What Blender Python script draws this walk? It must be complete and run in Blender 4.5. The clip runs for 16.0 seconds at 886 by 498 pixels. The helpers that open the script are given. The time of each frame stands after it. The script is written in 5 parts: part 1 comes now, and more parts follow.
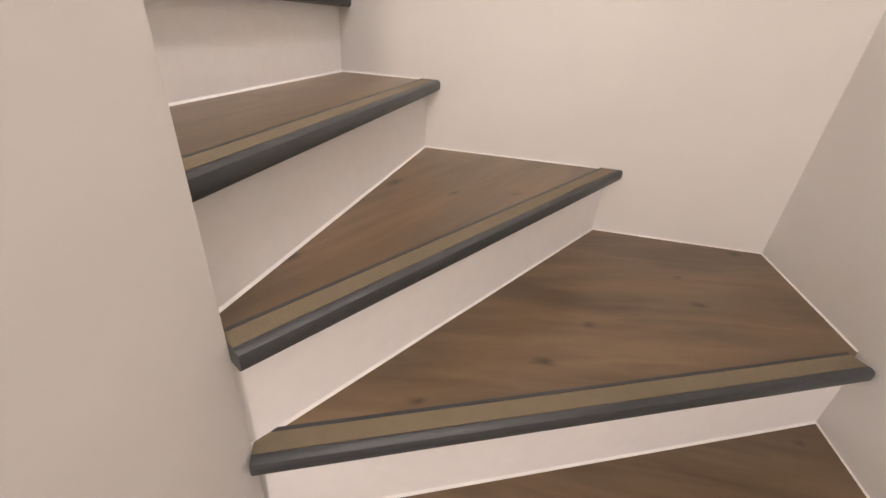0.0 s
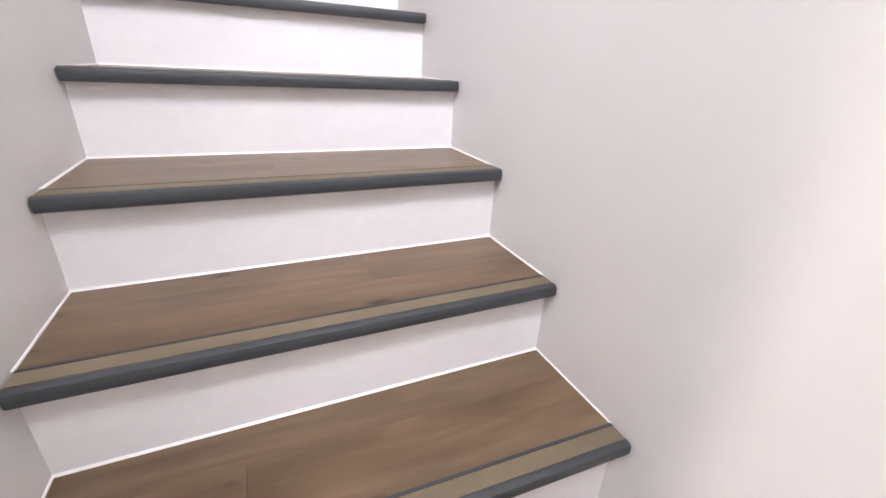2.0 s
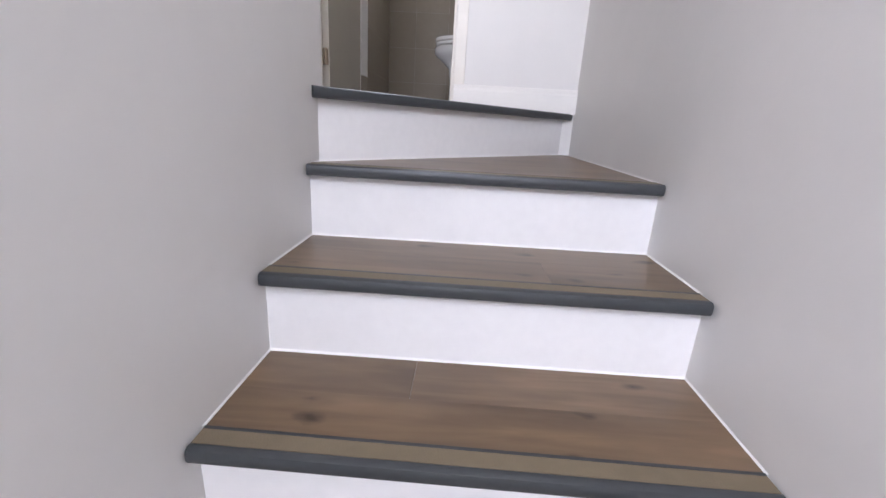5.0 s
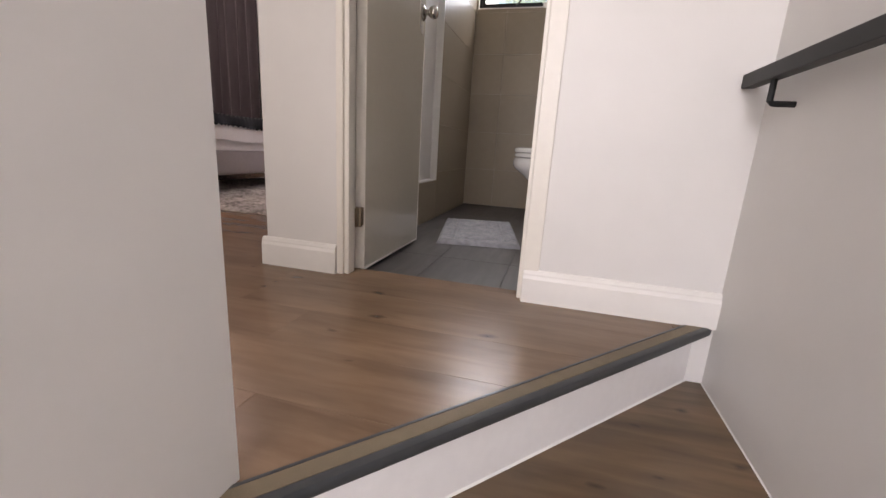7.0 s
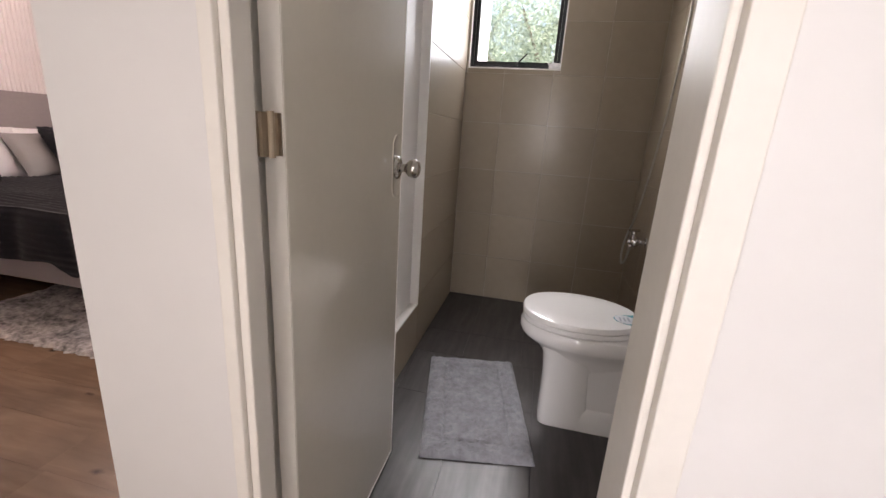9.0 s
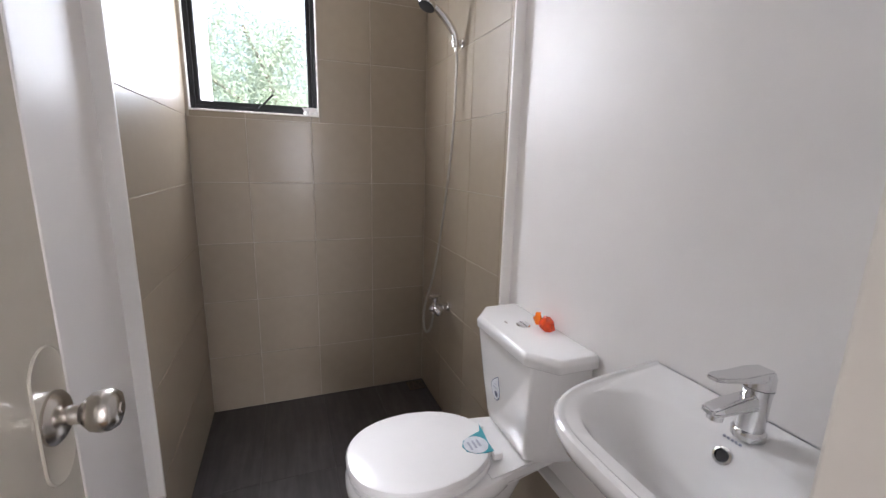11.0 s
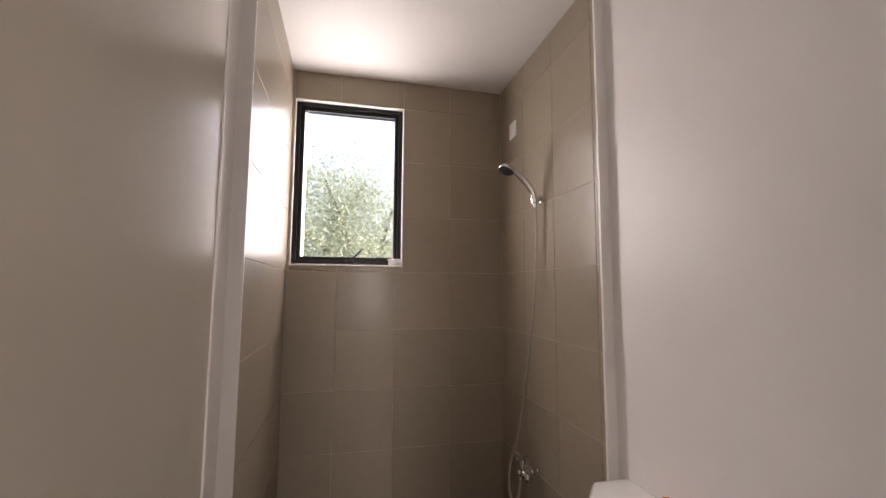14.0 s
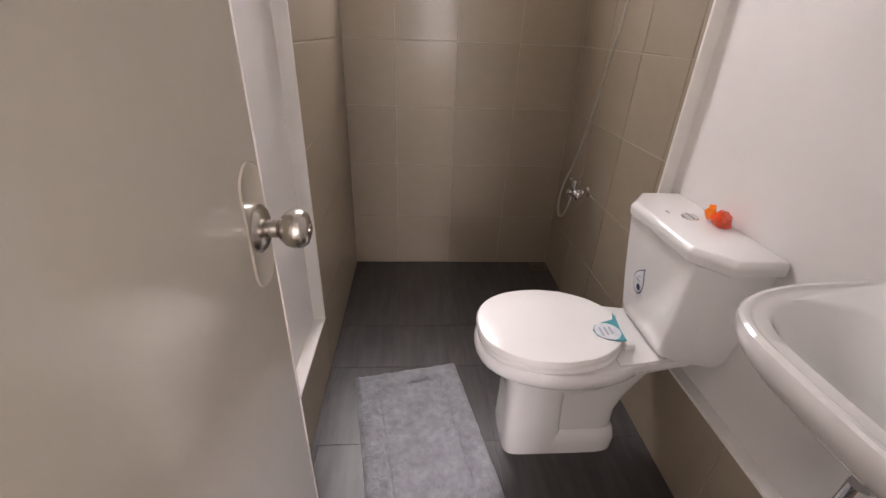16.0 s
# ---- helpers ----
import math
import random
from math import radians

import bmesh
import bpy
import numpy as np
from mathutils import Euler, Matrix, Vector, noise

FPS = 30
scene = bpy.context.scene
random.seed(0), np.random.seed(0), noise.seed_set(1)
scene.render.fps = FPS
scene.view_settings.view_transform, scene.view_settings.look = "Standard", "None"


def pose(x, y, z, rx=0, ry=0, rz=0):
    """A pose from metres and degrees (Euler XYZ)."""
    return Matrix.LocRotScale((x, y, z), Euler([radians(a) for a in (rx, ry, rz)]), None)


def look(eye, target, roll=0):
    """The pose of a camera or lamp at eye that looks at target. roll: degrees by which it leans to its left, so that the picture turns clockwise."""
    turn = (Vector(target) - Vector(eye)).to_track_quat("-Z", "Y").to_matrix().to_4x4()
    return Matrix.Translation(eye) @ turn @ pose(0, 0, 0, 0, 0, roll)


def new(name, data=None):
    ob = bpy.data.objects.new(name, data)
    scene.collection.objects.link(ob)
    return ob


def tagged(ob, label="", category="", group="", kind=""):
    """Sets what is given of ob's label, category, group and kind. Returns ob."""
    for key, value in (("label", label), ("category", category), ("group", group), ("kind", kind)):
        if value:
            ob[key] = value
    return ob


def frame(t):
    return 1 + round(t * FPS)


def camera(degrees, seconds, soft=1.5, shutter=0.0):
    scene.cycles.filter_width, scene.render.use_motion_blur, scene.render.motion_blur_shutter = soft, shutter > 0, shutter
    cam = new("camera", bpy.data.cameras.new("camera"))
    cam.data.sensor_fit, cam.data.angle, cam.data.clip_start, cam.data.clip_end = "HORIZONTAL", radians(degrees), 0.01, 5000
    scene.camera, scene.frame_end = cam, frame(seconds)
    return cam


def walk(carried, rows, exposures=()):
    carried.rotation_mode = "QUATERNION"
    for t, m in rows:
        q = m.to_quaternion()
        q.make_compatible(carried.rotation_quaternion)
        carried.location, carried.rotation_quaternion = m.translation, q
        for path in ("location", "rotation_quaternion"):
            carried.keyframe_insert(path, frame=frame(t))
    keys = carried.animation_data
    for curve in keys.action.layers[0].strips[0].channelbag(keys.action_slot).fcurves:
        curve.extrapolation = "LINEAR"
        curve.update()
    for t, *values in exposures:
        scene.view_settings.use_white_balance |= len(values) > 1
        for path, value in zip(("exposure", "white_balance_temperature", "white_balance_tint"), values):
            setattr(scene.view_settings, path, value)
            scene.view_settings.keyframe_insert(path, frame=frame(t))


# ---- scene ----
cam = camera(94.0, 16.0)
PATH = [
    (0, (-0.292, -3.29, -1.477), (1.408, -3.005, -2.43), 4.45),
    (0.5, (-0.11, -3.306, -1.356), (1.524, -2.746, -2.328), 4.23),
    (1, (0.024, -3.282, -1.196), (1.464, -2.271, -2.146), 3.7),
    (1.5, (0.18, -3.214, -1.005), (1.292, -1.778, -1.842), 2.9),
    (2, (0.33, -3.135, -0.86), (1.106, -1.479, -1.672), 3.1),
    (2.5, (0.371, -2.974, -0.753), (0.89, -1.221, -1.563), 4.2),
    (3, (0.388, -2.797, -0.609), (0.683, -0.962, -1.349), 4.5),
    (3.5, (0.423, -2.594, -0.455), (0.541, -0.728, -1.163), 4.3),
    (4, (0.399, -2.393, -0.312), (0.425, -0.509, -0.982), 3.8),
    (4.5, (0.407, -2.197, -0.187), (0.394, -0.3, -0.820), 3.7),
    (5, (0.378, -2.011, -0.065), (0.305, -0.1, -0.650), 3.4),
    (5.2, (0.339, -1.936, 0.006), (0.264, -0.018, -0.559), 3.6),
    (7.3, (0.396, -1.161, 0.574), (-0.182, 0.693, 0.098), 3.5),
    (7.5, (0.406, -1.074, 0.656), (-0.215, 0.763, 0.168), 3.6),
    (7.8, (0.391, -0.964, 0.732), (-0.258, 0.867, 0.256), 3.7),
    (8, (0.353, -0.888, 0.784), (-0.296, 0.943, 0.307), 4.0),
    (8.2, (0.309, -0.809, 0.866), (-0.326, 1.024, 0.377), 4.1),
    (10.3, (-0.078, -0.107, 1.336), (0.227, 1.793, 0.788), 2.4),
    (10.5, (-0.054, -0.046, 1.343), (0.367, 1.841, 0.828), 2.1),
    (10.6, (-0.059, -0.029, 1.353), (0.429, 1.844, 0.851), 2.0),
    (11, (-0.011, 0.054, 1.369), (0.69, 1.882, 0.961), 1.5),
    (11.5, (0.023, 0.117, 1.392), (0.956, 1.875, 1.195), 1.7),
    (11.6, (0.037, 0.112, 1.398), (0.988, 1.865, 1.247), 1.3),
    (12, (-0.018, 0.114, 1.468), (1.026, 1.819, 1.519), 1.4),
    (12.5, (-0.069, 0.097, 1.501), (0.939, 1.801, 1.788), 1.1),
    (13, (-0.107, 0.095, 1.502), (0.737, 1.863, 1.903), 0.8),
    (13.5, (-0.121, 0.097, 1.504), (0.507, 1.963, 1.858), 0.8),
    (14, (-0.132, 0.116, 1.47), (0.324, 2.055, 1.66), 0.3),
    (14.5, (-0.127, 0.132, 1.444), (0.231, 2.097, 1.351), -0.0),
    (15, (-0.108, 0.139, 1.399), (0.198, 2.076, 1.003), 0.0),
    (15.2, (-0.095, 0.14, 1.377), (0.186, 2.051, 0.859), 0.3),
    (15.5, (-0.089, 0.138, 1.35), (0.155, 2.0, 0.661), 1.0),
    (16, (-0.08, 0.124, 1.298), (0.06, 1.883, 0.358), 2.4),
]
EXPO = [(0, 2.31, 7700, 20), (0.5, 2.52, 7600, 20), (1, 2.76, 7350, 21), (1.5, 2.76, 6500, 17), (2, 2.69, 6450, 18), (3, 2.52, 6200, 20), (3.5, 2.57, 6150, 20), (4, 2.40, 6150, 18), (4.5, 2.36, 6100, 18), (5.2, 2.22, 6100, 17),
        (7.3, 2.14, 7050, 20), (8.2, 2.16, 7050, 20), (10.3, 2.84, 6400, 18), (11.5, 2.84, 6300, 18), (12.5, 2.50, 6550, 20), (13.5, 2.14, 7450, 28), (14.5, 2.19, 7300, 24), (15.4, 2.54, 7050, 24), (16, 2.81, 7050, 24)]
walk(cam, [(t, look(eye, target, roll)) for t, eye, target, roll in PATH], EXPO)

# ---- light ----
world = bpy.data.worlds.new("sky")
scene.world = world
world.use_nodes = True
wn = world.node_tree.nodes
sky = wn.new("ShaderNodeTexSky")
sky.sky_type = "NISHITA"
sky.sun_disc = False
sky.dust_density = 4.0
sky.sun_elevation = radians(52)
sky.sun_rotation = radians(95)
wn["Background"].inputs["Strength"].default_value = 0.15
world.node_tree.links.new(sky.outputs[0], wn["Background"].inputs["Color"])
sun = new("sun", bpy.data.lights.new("sun", "SUN"))
sun.data.energy, sun.data.angle, sun.data.color = 5.0, radians(0.6), (1.0, 0.95, 0.88)
sun.matrix_basis = look((8, 0.7, 10), (0, 0, 0))


def area_lamp(name, eye, target, w, h, power, color):
    """An area lamp for daylight, set in an opening or added out of sight as fill."""
    lamp = new(name, bpy.data.lights.new(name, "AREA"))
    lamp.data.shape, lamp.data.size, lamp.data.size_y = "RECTANGLE", w, h
    lamp.data.energy, lamp.data.color = power, color
    lamp.matrix_basis = look(eye, target)
    return lamp


# added lamp, hidden outside above the window, in place of more sky light
area_lamp("daylight_bath", (-0.17, 3.42, 2.985), (0.03, 3.85, 2.125), 0.60, 1.70, 23, (0.95, 0.98, 1.0))
area_lamp("daylight_window", (-0.125, 2.481, 2.049), (-0.125, 1.5, 2.049), 0.50, 0.81, 1.95, (0.90, 0.96, 1.0))
# added fill, hidden outside below the sill, for light off the ground
area_lamp("bath_sill_fill", (0.03, 3.2, 1.42), (0.03, 2.7, 2.05), 0.9, 0.55, 1.3, (0.96, 0.98, 1.0))
area_lamp("daylight_stair", (-0.1, -3.97, 1.45), (0.35, -1.0, 1.9), 1.5, 1.2, 28.8, (0.94, 0.96, 1.0))
area_lamp("daylight_lower", (-2.39, -3.32, -0.9), (0.8, -3.25, -1.2), 0.26, 1.9, 5, (1.0, 0.90, 0.80))
# added fill for the landing, set in an unseen opening of its south wall
area_lamp("hall_fill", (-0.56, -0.95, 1.05), (-0.40, 1.0, 1.05), 0.74, 1.9, 1.8, (1.0, 0.96, 0.92))
# added fill for the bedroom, in an unseen opening beside the curtains
area_lamp("bedroom_fill", (-1.7, 3.42, 1.5), (-2.9, 1.5, 1.1), 1.1, 1.3, 3, (1.0, 0.93, 0.95))
ceiling_glow = new("bedroom_ceiling_light", bpy.data.lights.new("bedroom_ceiling_light", "POINT"))
ceiling_glow.data.energy, ceiling_glow.data.color, ceiling_glow.data.shadow_soft_size = 8.4, (1.0, 0.80, 0.74), 0.09
ceiling_glow.matrix_basis = pose(-3.0, 1.75, 2.52)


# ---- materials ----
def material(name, color, rough=0.5, metal=0.0, spread=0.08, scale=6.0, bump=0.0, bump_scale=60.0, coat=0.0, fine=40.0, spec=0.5, sheen=0.0, coat_rough=0.08):
    """Base colour varied at two scales, with fine relief."""
    m = bpy.data.materials.new(name)
    m.use_nodes = True
    n, l = m.node_tree.nodes, m.node_tree.links
    b = n["Principled BSDF"]
    b.inputs["Roughness"].default_value, b.inputs["Metallic"].default_value = rough, metal
    b.inputs["Coat Weight"].default_value, b.inputs["Coat Roughness"].default_value = coat, coat_rough
    b.inputs["Specular IOR Level"].default_value = spec
    b.inputs["Sheen Weight"].default_value = sheen
    co = n.new("ShaderNodeTexCoord")
    a, c = n.new("ShaderNodeTexNoise"), n.new("ShaderNodeTexNoise")
    a.inputs["Scale"].default_value, c.inputs["Scale"].default_value = scale, fine
    a.inputs["Detail"].default_value = c.inputs["Detail"].default_value = 4
    mix = n.new("ShaderNodeMath")
    mix.operation = "ADD"
    ramp = n.new("ShaderNodeMapRange")
    ramp.inputs["From Min"].default_value, ramp.inputs["From Max"].default_value = 0.6, 1.4
    ramp.inputs["To Min"].default_value, ramp.inputs["To Max"].default_value = 1 - spread, 1 + spread
    hsv = n.new("ShaderNodeHueSaturation")
    hsv.inputs["Color"].default_value = (*color, 1)
    for q in (a, c):
        l.new(co.outputs["Object"], q.inputs["Vector"])
    l.new(a.outputs[0], mix.inputs[0])
    l.new(c.outputs[0], mix.inputs[1])
    l.new(mix.outputs[0], ramp.inputs["Value"])
    l.new(ramp.outputs[0], hsv.inputs["Value"])
    l.new(hsv.outputs[0], b.inputs["Base Color"])
    if rough > 0.06:
        rr = n.new("ShaderNodeMapRange")
        rr.inputs["To Min"].default_value, rr.inputs["To Max"].default_value = rough * 0.8, min(1, rough * 1.2)
        l.new(a.outputs[0], rr.inputs["Value"])
        l.new(rr.outputs[0], b.inputs["Roughness"])
    if bump:
        d, k = n.new("ShaderNodeTexNoise"), n.new("ShaderNodeBump")
        d.inputs["Scale"].default_value, d.inputs["Detail"].default_value = bump_scale, 3
        k.inputs["Strength"].default_value, k.inputs["Distance"].default_value = bump, 0.004
        l.new(co.outputs["Object"], d.inputs["Vector"])
        l.new(d.outputs[0], k.inputs["Height"])
        l.new(k.outputs[0], b.inputs["Normal"])
    return m


def wood(name, dark, light, rough, knots=True, stretch=9.0, streak=1.0, rare=0.070, spec=0.5):
    """Boards with grain along the local x axis, dark streaks and knots."""
    m = bpy.data.materials.new(name)
    m.use_nodes = True
    n, l = m.node_tree.nodes, m.node_tree.links
    b = n["Principled BSDF"]
    co, info = n.new("ShaderNodeTexCoord"), n.new("ShaderNodeObjectInfo")
    off = n.new("ShaderNodeVectorMath")
    off.operation = "SCALE"
    off.inputs[0].default_value = (13.0, 7.0, 3.0)
    l.new(info.outputs["Random"], off.inputs["Scale"])
    add = n.new("ShaderNodeVectorMath")
    l.new(co.outputs["Object"], add.inputs[0])
    l.new(off.outputs[0], add.inputs[1])
    mp = n.new("ShaderNodeMapping")
    mp.inputs["Scale"].default_value = (1.3, 1.3 * stretch, 4)
    l.new(add.outputs[0], mp.inputs["Vector"])
    g = n.new("ShaderNodeTexNoise")
    g.inputs["Scale"].default_value, g.inputs["Detail"].default_value, g.inputs["Distortion"].default_value = 2.2, 7, 0.9
    l.new(mp.outputs[0], g.inputs["Vector"])
    ramp = n.new("ShaderNodeValToRGB")
    ramp.color_ramp.elements[0].position, ramp.color_ramp.elements[0].color = 0.24, (*dark, 1)
    ramp.color_ramp.elements[1].position, ramp.color_ramp.elements[1].color = 0.76, (*light, 1)
    l.new(g.outputs[0], ramp.inputs[0])
    big = n.new("ShaderNodeTexNoise")
    big.inputs["Scale"].default_value, big.inputs["Detail"].default_value, big.inputs["Distortion"].default_value = 2.4, 5, 0.4
    bmap = n.new("ShaderNodeMapping")
    bmap.inputs["Scale"].default_value = (1.0, 3.2, 1.0)
    l.new(add.outputs[0], bmap.inputs["Vector"])
    l.new(bmap.outputs[0], big.inputs["Vector"])
    br = n.new("ShaderNodeMapRange")
    br.inputs["From Min"].default_value, br.inputs["From Max"].default_value = 0.3, 0.7
    br.inputs["To Min"].default_value, br.inputs["To Max"].default_value = 1 - 0.26 * streak, 1 + 0.22 * streak
    l.new(big.outputs[0], br.inputs["Value"])
    hsv = n.new("ShaderNodeHueSaturation")
    l.new(ramp.outputs[0], hsv.inputs["Color"])
    l.new(br.outputs[0], hsv.inputs["Value"])
    out = hsv.outputs[0]
    if knots:
        km = n.new("ShaderNodeMapping")
        km.inputs["Scale"].default_value = (3.2, 6.2, 1)
        l.new(add.outputs[0], km.inputs["Vector"])
        wob = n.new("ShaderNodeTexNoise")
        wob.inputs["Scale"].default_value = 6
        l.new(km.outputs[0], wob.inputs["Vector"])
        ad2 = n.new("ShaderNodeVectorMath")
        ad2.operation = "MULTIPLY_ADD"
        ad2.inputs[1].default_value = (0.14, 0.14, 0.0)
        l.new(wob.outputs["Color"], ad2.inputs[0])
        l.new(km.outputs[0], ad2.inputs[2])
        v = n.new("ShaderNodeTexVoronoi")
        v.voronoi_dimensions = "2D"
        v.inputs["Scale"].default_value = 1.0
        l.new(ad2.outputs[0], v.inputs["Vector"])
        kr = n.new("ShaderNodeMapRange")
        kr.inputs["From Min"].default_value, kr.inputs["From Max"].default_value = 0.020, 0.105
        kr.inputs["To Min"].default_value, kr.inputs["To Max"].default_value = 0.24, 1.0
        few = n.new("ShaderNodeMath")
        few.operation = "MULTIPLY_ADD"
        few.inputs[1].default_value = rare
        pick = n.new("ShaderNodeSeparateColor")
        l.new(v.outputs["Color"], pick.inputs[0])
        l.new(pick.outputs[0], few.inputs[0])
        l.new(v.outputs["Distance"], few.inputs[2])
        l.new(few.outputs[0], kr.inputs["Value"])
        mul = n.new("ShaderNodeMix")
        mul.data_type, mul.blend_type = "RGBA", "MULTIPLY"
        mul.inputs["Factor"].default_value = 1.0
        l.new(out, mul.inputs["A"])
        l.new(kr.outputs[0], mul.inputs["B"])
        out = mul.outputs["Result"]
    l.new(out, b.inputs["Base Color"])
    b.inputs["Roughness"].default_value, b.inputs["Specular IOR Level"].default_value = rough, spec
    k = n.new("ShaderNodeBump")
    k.inputs["Strength"].default_value, k.inputs["Distance"].default_value = 0.08, 0.002
    l.new(g.outputs[0], k.inputs["Height"])
    l.new(k.outputs[0], b.inputs["Normal"])
    return m


def tile_material(name, color, rough, spread, streak=0.0, spec=0.5, coat=0.0, coat_rough=0.08):
    """Glazed tile: a tone of its own for each tile, faint cloudiness, slight waviness of the glaze."""
    m = material(name, color, rough, spread=spread, scale=2.5, fine=18, bump=0.02, bump_scale=7, spec=spec, coat=coat, coat_rough=coat_rough)
    n, l = m.node_tree.nodes, m.node_tree.links
    b = n["Principled BSDF"]
    info = n.new("ShaderNodeObjectInfo")
    r = n.new("ShaderNodeMapRange")
    r.inputs["To Min"].default_value, r.inputs["To Max"].default_value = 0.95, 1.05
    l.new(info.outputs["Random"], r.inputs["Value"])
    h = n.new("ShaderNodeHueSaturation")
    src = b.inputs["Base Color"].links[0].from_socket
    l.new(src, h.inputs["Color"])
    l.new(r.outputs[0], h.inputs["Value"])
    last = h.outputs[0]
    if streak:
        co, mp, g = n.new("ShaderNodeTexCoord"), n.new("ShaderNodeMapping"), n.new("ShaderNodeTexNoise")
        mp.inputs["Scale"].default_value = (9, 1.0, 1)
        g.inputs["Scale"].default_value, g.inputs["Detail"].default_value = 3, 6
        l.new(co.outputs["Object"], mp.inputs["Vector"])
        l.new(mp.outputs[0], g.inputs["Vector"])
        q = n.new("ShaderNodeMapRange")
        q.inputs["From Min"].default_value, q.inputs["From Max"].default_value = 0.3, 0.7
        q.inputs["To Min"].default_value, q.inputs["To Max"].default_value = 1 - streak, 1 + streak
        l.new(g.outputs[0], q.inputs["Value"])
        h2 = n.new("ShaderNodeHueSaturation")
        l.new(last, h2.inputs["Color"])
        l.new(q.outputs[0], h2.inputs["Value"])
        last = h2.outputs[0]
    l.new(last, b.inputs["Base Color"])
    return m


def glass_material(name, tint, rough=0.0):
    m = bpy.data.materials.new(name)
    m.use_nodes = True
    b = m.node_tree.nodes["Principled BSDF"]
    b.inputs["Base Color"].default_value = (*tint, 1)
    b.inputs["Transmission Weight"].default_value = 1.0
    b.inputs["Roughness"].default_value, b.inputs["IOR"].default_value = rough, 1.45
    return m


def marble(name):
    m = material(name, (0.78, 0.77, 0.77), 0.2, spread=0.04)
    n, l = m.node_tree.nodes, m.node_tree.links
    b = n["Principled BSDF"]
    co, w = n.new("ShaderNodeTexCoord"), n.new("ShaderNodeTexNoise")
    w.inputs["Scale"].default_value, w.inputs["Detail"].default_value, w.inputs["Distortion"].default_value = 0.9, 5, 1.2
    l.new(co.outputs["Object"], w.inputs["Vector"])
    r = n.new("ShaderNodeValToRGB")
    r.color_ramp.elements[0].position, r.color_ramp.elements[0].color = 0.485, (1, 1, 1, 1)
    r.color_ramp.elements[1].position, r.color_ramp.elements[1].color = 0.515, (1, 1, 1, 1)
    e = r.color_ramp.elements.new(0.5)
    e.color = (0.35, 0.34, 0.36, 1)
    l.new(w.outputs[0], r.inputs[0])
    mul = n.new("ShaderNodeMix")
    mul.data_type, mul.blend_type = "RGBA", "MULTIPLY"
    mul.inputs["Factor"].default_value = 0.8
    l.new(b.inputs["Base Color"].links[0].from_socket, mul.inputs["A"])
    l.new(r.outputs[0], mul.inputs["B"])
    l.new(mul.outputs["Result"], b.inputs["Base Color"])
    return m


WHITE = material("wall_paint", (0.71, 0.692, 0.672), 0.45, spread=0.025, scale=1.6, bump=0.10, bump_scale=45, fine=9)
WHITE_BATH = material("enamel_wall_paint", (0.83, 0.805, 0.785), 0.40, spread=0.02, scale=1.5, bump=0.05, bump_scale=16, fine=8, spec=0.36)
CEIL = material("ceiling_paint", (0.78, 0.75, 0.725), 0.55, spread=0.02, scale=1.5, bump=0.04, bump_scale=20)
RISER = material("riser_paint", (0.85, 0.835, 0.83), 0.39, spread=0.03, scale=5, bump=0.1, bump_scale=30)
TRIM = material("trim_paint", (0.80, 0.78, 0.75), 0.39, spread=0.02, bump=0.04)
CREAM = material("cream_frame_paint", (0.765, 0.73, 0.67), 0.39, spread=0.03, bump=0.05)
DOORP = material("door_paint", (0.61, 0.57, 0.49), 0.20, spread=0.02, scale=2, coat=0.7, bump=0.006, bump_scale=12)
OAK = wood("oak_laminate", (0.112, 0.070, 0.039), (0.190, 0.126, 0.074), 0.33, streak=1.25, rare=0.060)
OAK_FLOOR = wood("oak_floor", (0.165, 0.100, 0.060), (0.225, 0.145, 0.090), 0.27, rare=0.24, spec=0.36)
NOSE = material("grey_nosing", (0.046, 0.050, 0.054), 0.42, spread=0.12, bump=0.1)
NOSE_INSERT = material("tan_grip_strip", (0.175, 0.136, 0.086), 0.6, spread=0.10, bump=0.25, bump_scale=300)
SEAL = material("white_sealant", (0.85, 0.84, 0.82), 0.4, spread=0.02)
TILE = tile_material("taupe_wall_tile", (0.315, 0.261, 0.196), 0.42, 0.05, spec=0.30, coat=0.14, coat_rough=0.16)
GROUT = material("tile_grout", (0.46, 0.40, 0.32), 0.8, spread=0.30, scale=5, fine=14, bump=0.2)
FTILE = tile_material("slate_floor_tile", (0.054, 0.048, 0.048), 0.39, 0.18, 0.34)
FGROUT = material("dark_grout", (0.052, 0.048, 0.048), 0.85, spread=0.15)
CERAMIC = material("white_ceramic", (0.82, 0.81, 0.80), 0.08, spread=0.01, coat=0.6)
PLASTIC = material("white_plastic", (0.84, 0.83, 0.82), 0.22, spread=0.01)
CHROME = material("chrome", (0.72, 0.72, 0.73), 0.09, 1.0, spread=0.02)
HOSE = material("dull_steel_hose", (0.42, 0.40, 0.37), 0.38, 1.0, spread=0.1)
STEEL = material("brushed_steel", (0.52, 0.49, 0.45), 0.24, 1.0, spread=0.05)
BLACK = material("black_aluminium", (0.006, 0.006, 0.007), 0.45, spread=0.1, spec=0.3)
RUBBER = material("black_rubber", (0.02, 0.02, 0.021), 0.6, spread=0.2)
GLASS = glass_material("clear_glass", (0.98, 1.0, 0.99))
MATP = material("grey_pile", (0.30, 0.305, 0.33), 0.95, spread=0.3, scale=14, fine=38, bump=0.5, bump_scale=90, sheen=0.2)
BRASSY = material("aged_steel_hinge", (0.36, 0.30, 0.23), 0.35, 1.0, spread=0.1)
ORANGE = material("orange_wrapper", (1.0, 0.22, 0.010), 0.16, spread=0.15, coat=0.5)
REDOR = material("red_orange_wrapper", (0.85, 0.065, 0.008), 0.16, spread=0.2, scale=60, coat=0.5)
